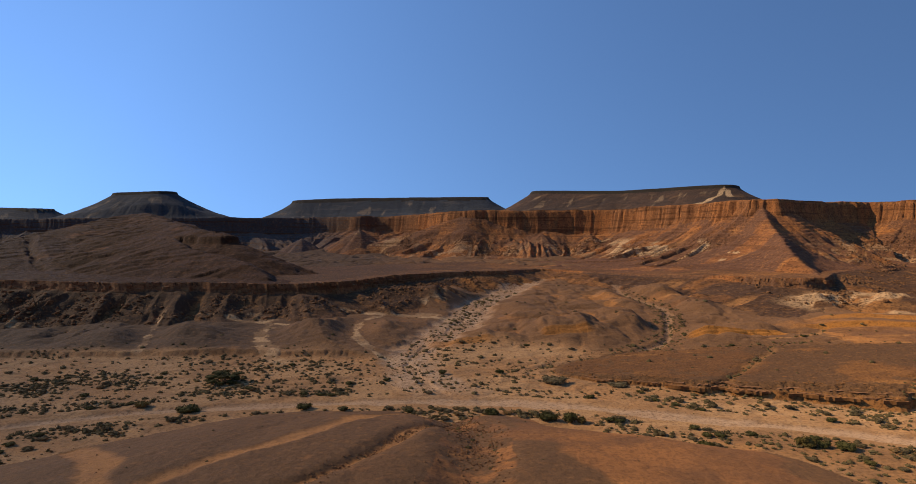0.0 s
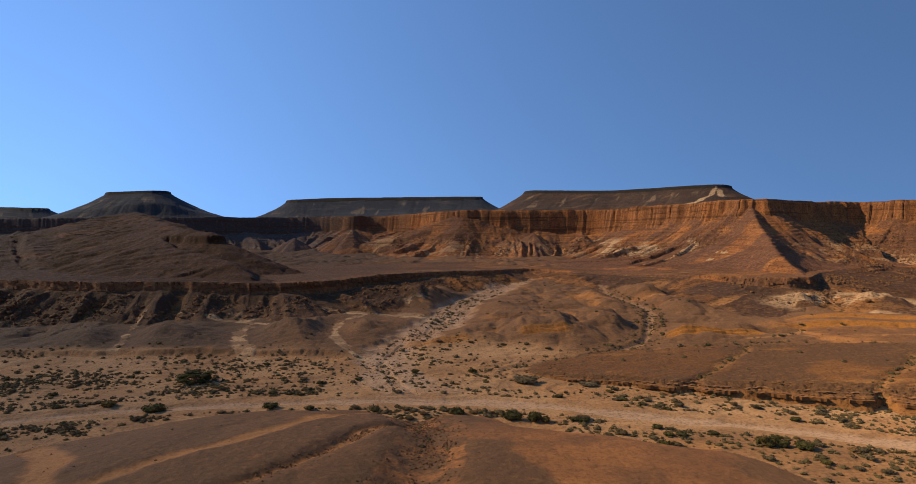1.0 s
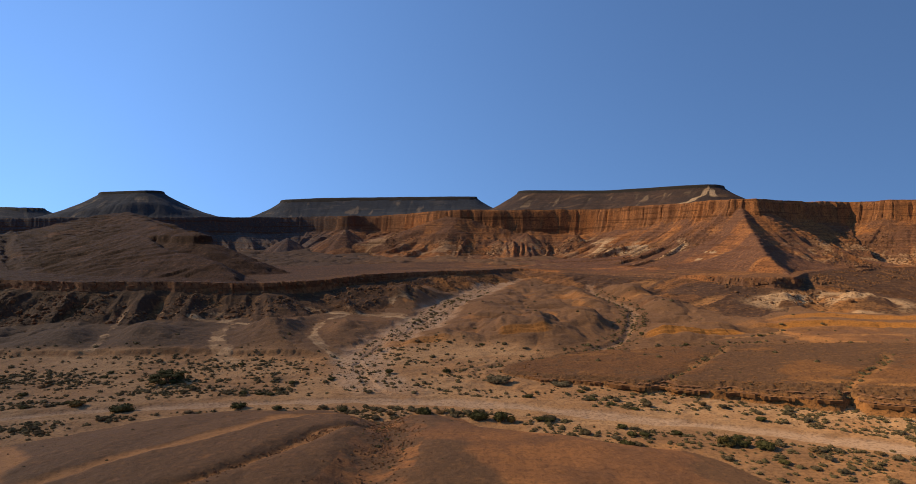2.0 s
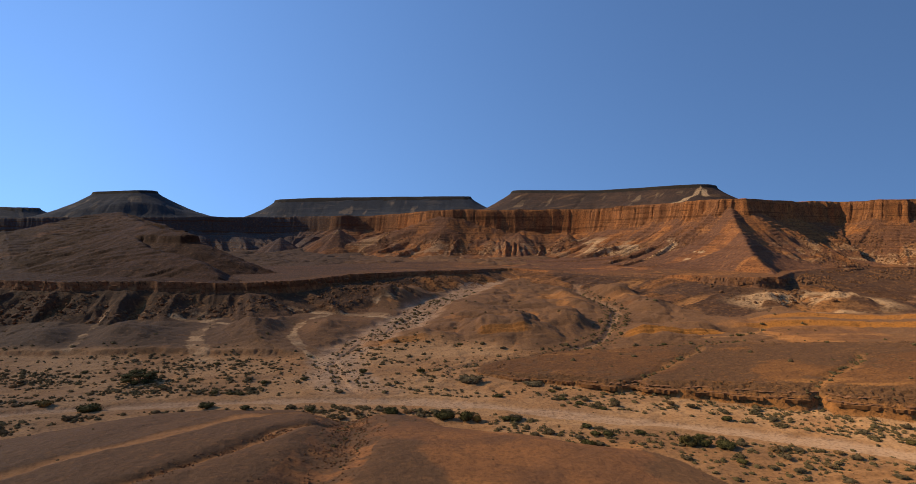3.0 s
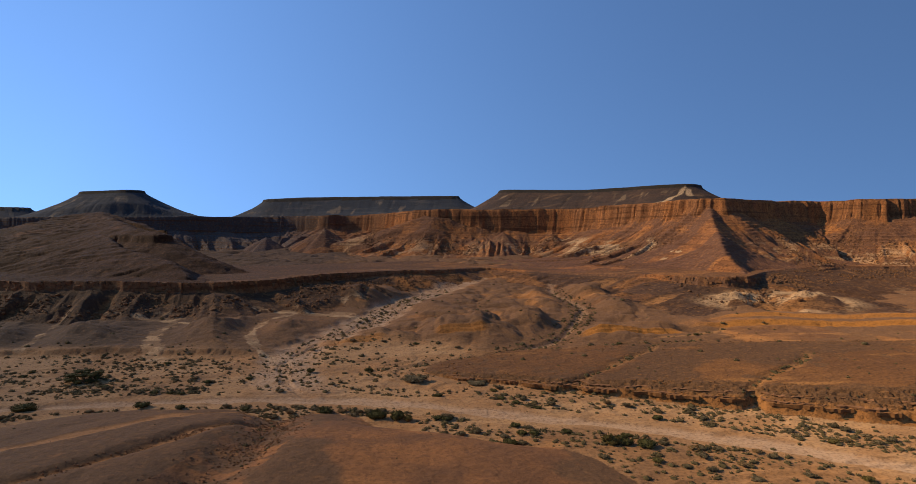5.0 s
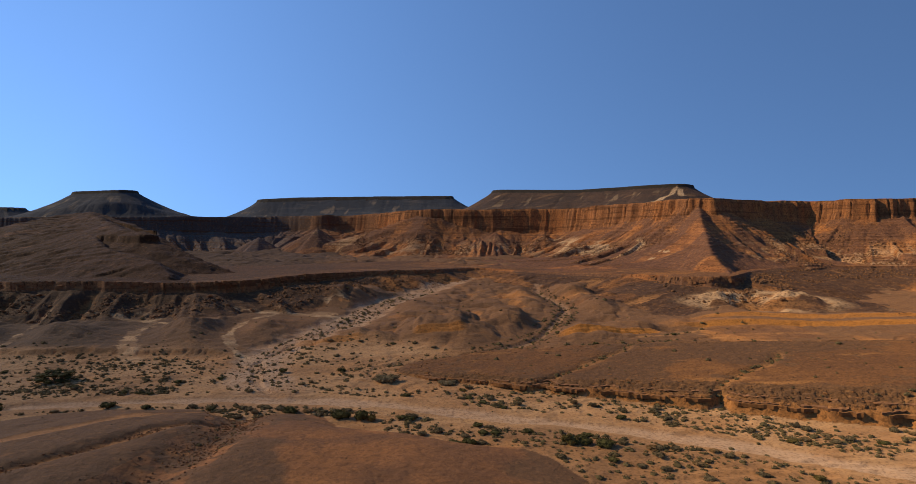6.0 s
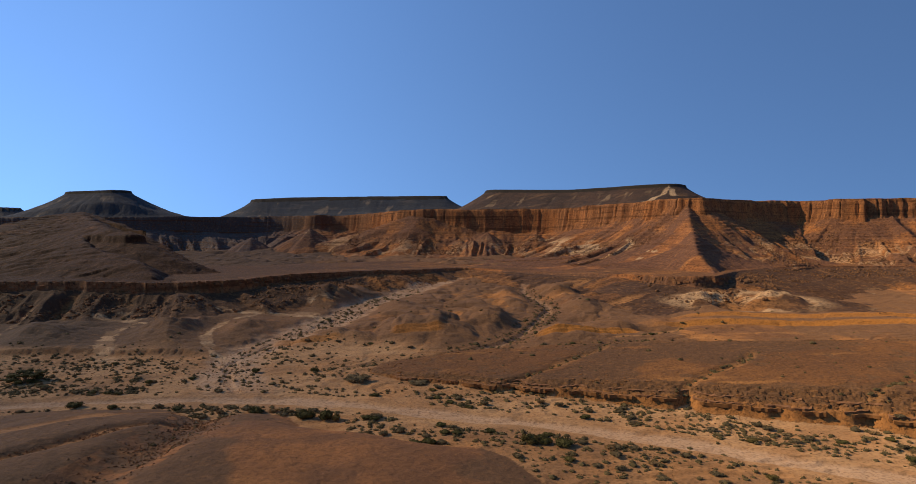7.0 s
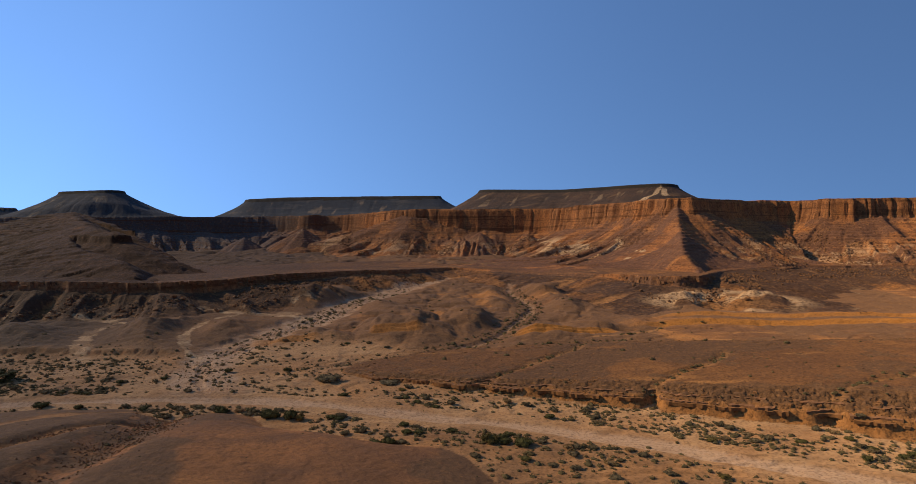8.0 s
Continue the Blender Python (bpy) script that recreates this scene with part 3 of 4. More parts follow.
def land(name, dust, stone, rock, light, band=0.0, grain=1.0, crust=None, speckle=1.4, parting_dark=0.8):
    """Desert ground: dust between dark stones, bare rock on steep faces, with sand, pale marl and yellow beds where the land carries them."""
    dust, stone, rock, light = earth(dust), earth(stone), earth(rock), earth(light)

    def build(nodes, links, bsdf):
        geo = nodes.new("ShaderNodeNewGeometry")
        pos = geo.outputs["Position"]
        c = mix(nodes, links, noise_fac(nodes, links, pos, 0.022, 0.38, 0.62, 8.0), dust, stone)
        c = mix(nodes, links, noise_fac(nodes, links, pos, 0.11, 0.46, 0.66), c, stone)
        c = mix(nodes, links, noise_fac(nodes, links, pos, 0.05, 0.56, 0.72, 8.0, (0.4, 1.8, 1.0)), c, light)
        if band:
            s = noise_fac(nodes, links, pos, 1.0, 0.40, 0.62, 4.0, (0.012, 0.012, band))
            c = mix(nodes, links, math_node(nodes, links, "MULTIPLY", s, 0.7 * parting_dark), c, rock)
            s = noise_fac(nodes, links, pos, 1.0, 0.53, 0.60, 3.0, (0.010, 0.010, 1.7 * band))
            parting = math_node(nodes, links, "MULTIPLY", s, parting_dark)
        xyz = nodes.new("ShaderNodeSeparateXYZ")
        links.new(geo.outputs["Normal"], xyz.inputs[0])
        steep = nodes.new("ShaderNodeMapRange")
        for key, value in (("From Min", 0.84), ("From Max", 0.62)):
            steep.inputs[key].default_value = value
        links.new(xyz.outputs[2], steep.inputs["Value"])
        c = mix(nodes, links, steep.outputs[0], c, mix(nodes, links, noise_fac(nodes, links, pos, 0.25, 0.35, 0.65, 6.0, (1, 1, 0.25)), rock, stone))
        # The first cover and grey also carry the far cliff's shade and haze.
        for key, colour, amount in (("varnish_shade", crust or tuple(0.75 * v for v in stone), 0.88), ("rill", (0.42, 0.195, 0.060), 0.65), ("plain", (0.445, 0.250, 0.106), 0.9), ("sand", (0.47, 0.302, 0.172), 0.9), ("pale", (0.59, 0.38, 0.185), 0.85), ("yellow", (0.48, 0.185, 0.03), 0.9), ("ledge", (0.37, 0.160, 0.044), 0.75), ("grey", (0.084, 0.078, 0.074), 0.8), ("west_dark", (0.088, 0.052, 0.029), 0.85)):
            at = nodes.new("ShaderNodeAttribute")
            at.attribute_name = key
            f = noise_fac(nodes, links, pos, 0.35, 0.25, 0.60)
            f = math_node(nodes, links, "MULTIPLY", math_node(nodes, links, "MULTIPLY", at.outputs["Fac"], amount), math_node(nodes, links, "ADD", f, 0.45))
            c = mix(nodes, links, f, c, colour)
        if band:
            c = mix(nodes, links, parting, c, tuple(0.55 * v for v in stone))
        speck = noise_fac(nodes, links, pos, speckle, 0.49, 0.61, 6.0)
        c = mix(nodes, links, math_node(nodes, links, "MULTIPLY", speck, min(0.8, 0.72 * grain)), c, tuple(0.45 * v for v in stone))
        fleck = noise_fac(nodes, links, pos, 0.55 * speckle, 0.54, 0.68, 8.0)
        c = mix(nodes, links, math_node(nodes, links, "MULTIPLY", fleck, 0.25 * grain), c, tuple(1.25 * v for v in light))
        links.new(c, bsdf.inputs["Base Color"])
        n1 = nodes.new("ShaderNodeTexNoise")
        n1.inputs["Scale"].default_value, n1.inputs["Detail"].default_value, n1.inputs["Roughness"].default_value = 0.45, 9.0, 0.68
        links.new(pos, n1.inputs["Vector"])
        bump = nodes.new("ShaderNodeBump")
        bump.inputs["Strength"].default_value, bump.inputs["Distance"].default_value = 1.0, 0.8 * grain
        links.new(n1.outputs["Fac"], bump.inputs["Height"])
        links.new(bump.outputs[0], bsdf.inputs["Normal"])
    return shade(name, build)


GROUND = land("wadi_ground", (0.385, 0.186, 0.066), (0.155, 0.083, 0.046), (0.36, 0.17, 0.055), (0.42, 0.22, 0.085), grain=0.6, crust=(0.168, 0.085, 0.036))
BENCH_ROCK = land("bench_rock", (0.20, 0.098, 0.037), (0.125, 0.064, 0.030), (0.34, 0.155, 0.045), (0.36, 0.184, 0.066), grain=0.8, crust=(0.108, 0.057, 0.025))
NEAR_HILL = land("stony_hill", (0.315, 0.147, 0.058), (0.155, 0.081, 0.044), (0.36, 0.17, 0.055), (0.40, 0.20, 0.075), grain=0.5, crust=(0.134, 0.069, 0.029))
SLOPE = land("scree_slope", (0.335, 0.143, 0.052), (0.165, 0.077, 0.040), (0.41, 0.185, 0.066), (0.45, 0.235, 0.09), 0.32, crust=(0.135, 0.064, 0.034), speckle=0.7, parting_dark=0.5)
DARK_SCREE = land("varnished_scree", (0.27, 0.125, 0.044), (0.12, 0.061, 0.031), (0.33, 0.16, 0.06), (0.42, 0.22, 0.088), 0.32, crust=(0.068, 0.037, 0.020), speckle=0.7, parting_dark=0.45)
DARK_HILL = land("dark_red_hill", (0.150, 0.060, 0.021), (0.075, 0.033, 0.014), (0.17, 0.074, 0.028), (0.24, 0.11, 0.045), 0.4, speckle=0.7, parting_dark=0.4)
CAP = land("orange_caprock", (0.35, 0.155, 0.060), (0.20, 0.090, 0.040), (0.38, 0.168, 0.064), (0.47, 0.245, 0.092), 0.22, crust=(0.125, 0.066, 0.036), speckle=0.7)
# Blue of distance haze is mixed into this mesa's base colour.
HAZE_MESA = land("hazy_grey_mesa", (0.058, 0.074, 0.108), (0.040, 0.051, 0.074), (0.075, 0.080, 0.096), (0.14, 0.13, 0.13), 0.4, parting_dark=0.25)
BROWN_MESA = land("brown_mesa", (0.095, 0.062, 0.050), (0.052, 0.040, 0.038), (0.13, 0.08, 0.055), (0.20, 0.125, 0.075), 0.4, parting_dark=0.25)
MESA_CAP = land("dark_mesa_cap", (0.045, 0.040, 0.036), (0.035, 0.032, 0.030), (0.05, 0.043, 0.036), (0.06, 0.052, 0.045))

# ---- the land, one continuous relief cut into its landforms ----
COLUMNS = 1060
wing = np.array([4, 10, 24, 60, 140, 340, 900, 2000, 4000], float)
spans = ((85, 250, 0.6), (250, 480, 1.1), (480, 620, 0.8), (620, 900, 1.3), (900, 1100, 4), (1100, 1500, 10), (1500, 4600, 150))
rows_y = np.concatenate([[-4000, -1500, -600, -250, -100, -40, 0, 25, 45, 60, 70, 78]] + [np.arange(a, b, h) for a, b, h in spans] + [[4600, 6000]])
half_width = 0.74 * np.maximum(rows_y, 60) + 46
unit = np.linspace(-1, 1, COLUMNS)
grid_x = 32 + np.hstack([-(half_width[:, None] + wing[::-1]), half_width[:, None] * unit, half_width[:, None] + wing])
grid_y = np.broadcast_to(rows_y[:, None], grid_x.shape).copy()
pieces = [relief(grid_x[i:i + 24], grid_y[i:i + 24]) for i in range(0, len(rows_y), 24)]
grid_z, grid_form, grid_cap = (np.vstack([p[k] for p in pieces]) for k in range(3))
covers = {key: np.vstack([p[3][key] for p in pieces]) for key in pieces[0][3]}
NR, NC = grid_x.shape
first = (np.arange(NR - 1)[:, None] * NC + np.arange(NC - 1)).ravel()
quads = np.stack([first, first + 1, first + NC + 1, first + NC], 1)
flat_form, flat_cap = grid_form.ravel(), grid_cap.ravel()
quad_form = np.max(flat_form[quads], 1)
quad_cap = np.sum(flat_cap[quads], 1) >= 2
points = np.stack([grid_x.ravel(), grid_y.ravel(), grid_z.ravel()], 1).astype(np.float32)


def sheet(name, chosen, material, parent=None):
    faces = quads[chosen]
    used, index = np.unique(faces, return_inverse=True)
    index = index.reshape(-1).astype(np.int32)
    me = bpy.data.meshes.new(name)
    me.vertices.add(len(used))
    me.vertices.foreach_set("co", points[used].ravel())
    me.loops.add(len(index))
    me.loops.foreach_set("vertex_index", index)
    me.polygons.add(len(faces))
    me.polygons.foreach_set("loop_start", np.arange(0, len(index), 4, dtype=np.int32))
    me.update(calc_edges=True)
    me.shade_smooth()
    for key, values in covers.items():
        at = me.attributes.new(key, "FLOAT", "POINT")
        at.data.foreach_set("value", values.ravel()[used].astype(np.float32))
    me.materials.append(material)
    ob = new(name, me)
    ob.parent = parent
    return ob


tagged(sheet("ground", quad_form == 0, GROUND), "sandy gravel valley floor with pale dry streambed and brown mounds", "ground", kind="structure")
tagged(sheet("rock_bench", quad_form == 10, BENCH_ROCK), "low stony brown bench with layered orange edge beside streambed", "bench", kind="structure")
tagged(sheet("near_hill", quad_form == 1, NEAR_HILL), "low rounded brown gravel hill with orange streaks beside streambed", "hill")
terrace = tagged(new("terrace"), "brown rock terrace with broken ledge above scree slopes", "terrace", kind="structure")
sheet("slope", (quad_form == 2) & ~quad_cap, DARK_SCREE, terrace)
sheet("ledge", (quad_form == 2) & quad_cap, CAP, terrace)
tagged(sheet("dark_hill", quad_form == 3, DARK_HILL), "dark red-brown eroded hill with tilted rock beds", "hill")
escarpment = tagged(new("escarpment"), "orange sandstone escarpment with vertical cliff above gullied scree", "cliff", kind="structure")
sheet("scree", ((quad_form == 4) | (quad_form == 5)) & ~quad_cap, SLOPE, escarpment)
sheet("caprock", (quad_form >= 4) & (quad_form <= 5) & quad_cap, CAP, escarpment)
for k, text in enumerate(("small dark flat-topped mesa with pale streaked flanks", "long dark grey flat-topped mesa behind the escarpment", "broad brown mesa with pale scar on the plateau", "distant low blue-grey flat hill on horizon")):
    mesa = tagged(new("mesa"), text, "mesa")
    sheet("flank", (quad_form == 6 + k) & ~quad_cap, BROWN_MESA if k == 2 else HAZE_MESA, mesa)
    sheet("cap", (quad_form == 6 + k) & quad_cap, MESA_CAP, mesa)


# ---- shrubs, stones ----
def part(name, me, material, parent, label=""):
    if not me.materials:
        me.materials.append(material)
    ob = new(name, me)
    ob.parent = parent
    return tagged(ob, label)


def mesh_of(name, verts, faces, smooth=False):
    me = bpy.data.meshes.new(name)
    me.from_pydata(np.asarray(verts, float).tolist(), [], faces.tolist() if isinstance(faces, np.ndarray) else faces)
    me.update()
    if smooth:
        me.shade_smooth()
    return me


def unit_rows(v):
    return v / np.maximum(1e-6, np.linalg.norm(v, axis=1))[:, None]


def leaf_sprays(rng, lobes, count, size):
    """Small bent sprays of leaves over a heap of rounded lobes (centre, radii); lobe and size may be given spray by spray."""
    lobes = np.asarray(lobes, float)
    pick = lobes[rng.integers(len(lobes), size=count)] if len(lobes) != count else lobes
    v = unit_rows(rng.normal(size=(count, 3)))
    v[:, 2] = np.where(rng.random(count) < 0.72, np.abs(v[:, 2]), v[:, 2])
    p = pick[:, :3] + v * pick[:, 3:6] * np.sqrt(rng.uniform(0.45, 1.10, (count, 1)))
    if len(lobes) != count:
        p[:, 2] = np.maximum(p[:, 2], rng.uniform(0.0, 0.10, count))
    a = unit_rows(v * 0.35 + 0.7 * rng.normal(size=(count, 3)))
    b = unit_rows(np.cross(a, rng.normal(size=(count, 3))))
    s = (np.broadcast_to(size, count) * rng.uniform(0.6, 1.5, count))[:, None]
    verts = np.stack([p - a * s * 0.5, p + b * s * 0.42, p + a * s * 0.7, p - b * s * 0.42 + np.cross(a, b) * s * 0.3], 1).reshape(-1, 3)
    n = np.arange(count)[:, None] * 4
    faces = np.concatenate([n + [0, 1, 2], n + [0, 2, 3]], 1).reshape(-1, 3)
    return verts, faces


def limbs(rng, tips, thick):
    """Tapered three-sided branches from the root to each tip."""
    verts, faces = [], []
    for tip in tips:
        tip = np.array(tip, float)
        mid = tip * 0.5 + rng.normal(size=3) * 0.08 * np.linalg.norm(tip)
        for a, b, ra, rb in ((np.array((0.0, 0.0, -0.15)), mid, thick, thick * 0.7), (mid, tip, thick * 0.7, thick * 0.25)):
            n = len(verts)
            for p, r in ((a, ra), (b, rb)):
                verts += [p + r * np.array((math.cos(t), math.sin(t), 0.0)) for t in (0, 2.1, 4.2)]
            faces += [(n + i, n + (i + 1) % 3, n + 3 + (i + 1) % 3, n + 3 + i) for i in range(3)]
    return verts, faces


def foliage(name, dark, light, dry):
    def build(nodes, links, bsdf):
        info = nodes.new("ShaderNodeObjectInfo")
        geo = nodes.new("ShaderNodeNewGeometry")
        c = mix(nodes, links, info.outputs["Random"], dark, light)
        pick = nodes.new("ShaderNodeMapRange")
        pick.inputs["From Min"].default_value, pick.inputs["From Max"].default_value = 0.80, 1.0
        links.new(info.outputs["Random"], pick.inputs["Value"])
        c = mix(nodes, links, pick.outputs[0], c, dry)
        v = nodes.new("ShaderNodeMapRange")
        v.inputs["To Min"].default_value, v.inputs["To Max"].default_value = 0.0, 0.55
        links.new(geo.outputs["Random Per Island"], v.inputs["Value"])
        c = mix(nodes, links, v.outputs[0], c, tuple(1.3 * k for k in light))
        links.new(c, bsdf.inputs["Base Color"])
    return shade(name, build)


def plain_stone(name, a, b):
    def build(nodes, links, bsdf):
        geo = nodes.new("ShaderNodeNewGeometry")
        info = nodes.new("ShaderNodeObjectInfo")
        c = mix(nodes, links, noise_fac(nodes, links, geo.outputs["Position"], 0.8, 0.35, 0.65), a, b)
        v = math_node(nodes, links, "MULTIPLY", math_node(nodes, links, "ADD", info.outputs["Random"], 0.0), 0.5)
        c = mix(nodes, links, v, c, tuple(0.55 * k for k in a))
        links.new(c, bsdf.inputs["Base Color"])
    return shade(name, build)


GREEN = foliage("dusty_green_leaves", (0.044, 0.040, 0.010), (0.088, 0.074, 0.020), (0.20, 0.100, 0.024))
GREY = foliage("grey_dry_twigs", (0.090, 0.063, 0.026), (0.145, 0.104, 0.048), (0.24, 0.120, 0.035))
SCRUB = foliage("dull_scrub_twigs", (0.086, 0.062, 0.022), (0.120, 0.086, 0.034), (0.18, 0.11, 0.035))
BARK = plain_stone("brown_bark", (0.10, 0.065, 0.04), (0.16, 0.11, 0.07))
STONE = plain_stone("brown_boulder", (0.27, 0.125, 0.046), (0.13, 0.066, 0.030))


def ground_at(x, y):
    z, form, cap, cover = relief(np.asarray(x, float), np.asarray(y, float))
    return z, form, cover


def with_hearts(rng, lobes, leaf_verts, leaf_faces):
    """The leaf sprays, with a dense uneven mass of twigs inside each lobe."""
    hv, hf = [], []
    for cx, cy, cz, rx, ry, rz in lobes:
        bm = bmesh.new()
        bmesh.ops.create_icosphere(bm, subdivisions=1, radius=0.80)
        hf += [tuple(len(leaf_verts) + len(hv) + v.index for v in f.verts) for f in bm.faces]
        hv += [(cx + rx * v.co.x * rng.uniform(0.8, 1.1), cy + ry * v.co.y * rng.uniform(0.8, 1.1), max(0.0, cz + rz * v.co.z * rng.uniform(0.8, 1.1))) for v in bm.verts]
        bm.free()
    return np.vstack([leaf_verts, np.array(hv)]), leaf_faces.tolist() + hf


def shrub_kind(rng, material, label, spread):
    """A rounded, leafy cushion a metre wide: a dense heart, leaf sprays over a heap of lobes, and branches."""
    lobes = [(0.0, 0.0, 0.20, 0.37, 0.36, 0.30)]
    for k in range(spread):
        t, far = 6.28 * (k + rng.uniform(0, 0.6)) / spread, rng.uniform(0.16, 0.30)
        lobes.append((far * math.cos(t), far * math.sin(t), rng.uniform(0.12, 0.30), rng.uniform(0.15, 0.24), rng.uniform(0.15, 0.24), rng.uniform(0.12, 0.22)))
    fv, ff = leaf_sprays(rng, lobes, 900, 0.046)
    verts, faces = with_hearts(rng, lobes, fv, ff)
    lv, lf = limbs(rng, [(k[0], k[1], k[2] + k[5] * 0.5) for k in lobes], 0.02)
    return mesh_of("foliage", verts, faces), mesh_of("stem", lv, lf), material, label


rng = np.random.default_rng(7)
KINDS = [shrub_kind(rng, GREEN, "dusty dark green desert shrub on pale gravel", 5) for _ in range(5)] + [shrub_kind(rng, GREY, "grey-brown dry desert shrub on pale gravel", 6) for _ in range(4)]


def shrub(kind, x, y, z, wide, tall, turn, name="shrub", label=""):
    leaves, wood, material, text = kind
    thing = tagged(new(name), label or text, "shrub", "shrubs along the dry streambed")
    thing.matrix_basis = pose(x, y, z, 0, 0, turn) @ Matrix.Diagonal((wide, wide, tall, 1))
    part("foliage", leaves, material, thing)
    part("stem", wood, BARK, thing)
    return thing


# large shrubs: x, y, width, height
BIG = [(-66.5, 154.5, 6.0, 2.7), (8.2, 151.5, 3.9, 2.4), (21.2, 147.0, 4.6, 2.5), (26, 146.4, 3.8, 2.7), (28.6, 145.4, 2.4, 1.9), (50.8, 128.5, 3.4, 2.2), (71.8, 129.3, 4.0, 2.9),
       (75.0, 128.6, 2.7, 2.0), (78.4, 127.2, 4.4, 2.0), (28.0, 182.4, 8.0, 2.2), (-4.8, 193, 2.8, 1.7), (12.9, 194.5, 2.7, 1.8), (-38.2, 156.1, 3.8, 1.9), (-79.5, 157.7, 4.2, 1.8), (46, 180, 6.0, 1.3)]
grounds = ground_at([b[0] for b in BIG], [b[1] for b in BIG])[0]
def acacia(rng):
    """A low, spreading thorn tree: forked limbs under a flat umbrella of many small leaf sprays."""
    lobes = []
    for k in range(15):
        t, far = 2.4 * k, 0.44 * math.sqrt((k + 0.5) / 15)
        lobes.append((far * math.cos(t), 0.9 * far * math.sin(t), rng.uniform(0.50, 0.74) - 0.5 * far, rng.uniform(0.12, 0.19), rng.uniform(0.12, 0.19), rng.uniform(0.09, 0.15)))
    for k in range(9):
        t = 0.7 * k
        lobes.append((0.40 * math.cos(t), 0.36 * math.sin(t), rng.uniform(0.14, 0.30), 0.13, 0.13, 0.14))
    fv, ff = leaf_sprays(rng, lobes, 3000, 0.026)
    verts, faces = with_hearts(rng, lobes, fv, ff)
    lv, lf = limbs(rng, [(k[0], k[1], k[2]) for k in lobes], 0.022)
    return mesh_of("foliage", verts, faces), mesh_of("stem", lv, lf), GREEN, ""


tree = shrub(acacia(rng), -68, 182, float(ground_at([-68], [182])[0][0]) - 0.05, 10.0, 4.8, 40, "acacia_tree", "wide dark green acacia tree among grey scrub")
tagged(tree, category="tree")
for k, (x, y, wide, tall) in enumerate(BIG, 1):
    shrub(KINDS[5 if k in (10, 15) else k % 5], x, y, grounds[k - 1] - 0.05, wide * 1.15, tall * 1.7, 77 * k, label="large grey-green desert shrub beside streambed" if k in (10, 15) else "large rounded dark green desert shrub beside streambed")

# scattered shrubs over the plain and along the side wadis
want = 90000
px, py = rng.uniform(-190, 230, want), rng.uniform(92, 420, want)
pz, pform, pcover = ground_at(px, py)
ds = along(px, py, STREAM)[0]
dside = np.minimum(along(px, py, SIDE_WADI)[0], along(px, py, SIDE_WADI_RIGHT)[0])
clump = fbm(0.45 * px, py, 9, 4, 201)
dense = pcover["plain"] * np.maximum(0.03, 0.36 + 1.0 * clump) * (0.95 + 1.3 * step(40, 75, px) + 3.8 * step(-15, -45, px) * np.exp(-((py - 178 + 0.05 * (px + 60)) / 9.5) ** 2) + 2.2 * (ds > 6) * (ds < 14) * (py < 162) * (px < 10) + 1.6 * (ds > 6) * (ds < 16) * (py < 160)) * np.where(ds < 6.5, 0.02, 1.0)
dense = np.maximum(dense, (pform == 0) * (dside < 7) * (py > 172) * 0.36 * (1 - step(330, 430, py)))
dense = np.where(pform == 1, 0.006 + 0.30 * np.exp(-(along(px, py, HILL_GULLY)[0] / 4.0) ** 2) + 0.12 * np.exp(-(along(px, py, HILL_RUNNEL)[0] / 2.0) ** 2), dense) + (pform == 0) * (pcover["plain"] < 0.3) * 0.008 + (pform == 10) * 0.010
dense = np.maximum(dense, 1.2 * np.exp(-((px - 44) / 9) ** 2 - ((py - 130) / 3.5) ** 2))
d_line = np.min([along(px, py, line)[0] for line in BENCH_RUNNELS], 0)
dense = np.maximum(dense, 0.45 * (pform == 10) * np.exp(-(d_line / 1.8) ** 2))
dense = np.maximum(dense, 0.8 * np.exp(-(along(px, py, BUSH_LINE)[0] / 1.0) ** 2) * (clump > -0.2))
dense = np.maximum(dense, 0.22 * (pform == 0) * (pcover["rill"] > 0.4) * (py > 205) * (py < 380))
keep = np.nonzero(rng.random(want) < dense * 0.7)[0]
size = np.exp(rng.normal(0.22, 0.45, len(keep)))
size = np.where(pform[keep] == 1, 0.45 * size, size)
order = np.argsort(-size / np.sqrt(py[keep]))
for i in order[:280]:
    k = keep[i]
    w = min(2.9, size[i] * 1.1)
    shrub(KINDS[int(rng.integers(5)) if rng.random() < 0.34 else 5 + int(rng.integers(4))], px[k], py[k], pz[k] - 0.04, w, w * rng.uniform(0.45, 0.75), rng.uniform(0, 360))
tufts = keep[order[280:]]
tuft_size = size[order[280:]] * 0.74
each = np.repeat(np.arange(len(tufts)), 26)
tw, tk = tuft_size[each], tufts[each]
verts, faces = leaf_sprays(rng, np.stack([px[tk], py[tk], pz[tk] - 0.03 + 0.10 * tw, 0.52 * tw, 0.52 * tw, 0.34 * tw], 1), len(tk), 0.12 * tw)
bm = bmesh.new()
bmesh.ops.create_icosphere(bm, subdivisions=1, radius=0.5)
dome, dome_faces = np.array([v.co[:] for v in bm.verts]), np.array([[v.index for v in f.verts] for f in bm.faces])
bm.free()
dome[:, 2] = np.maximum(dome[:, 2] * 0.62 + 0.04, -0.06)
heap = dome[None] * rng.uniform(0.7, 1.15, (len(tufts), len(dome), 1)) * (tuft_size[:, None] * rng.uniform(0.75, 1.2, (len(tufts), 3)))[:, None, :]
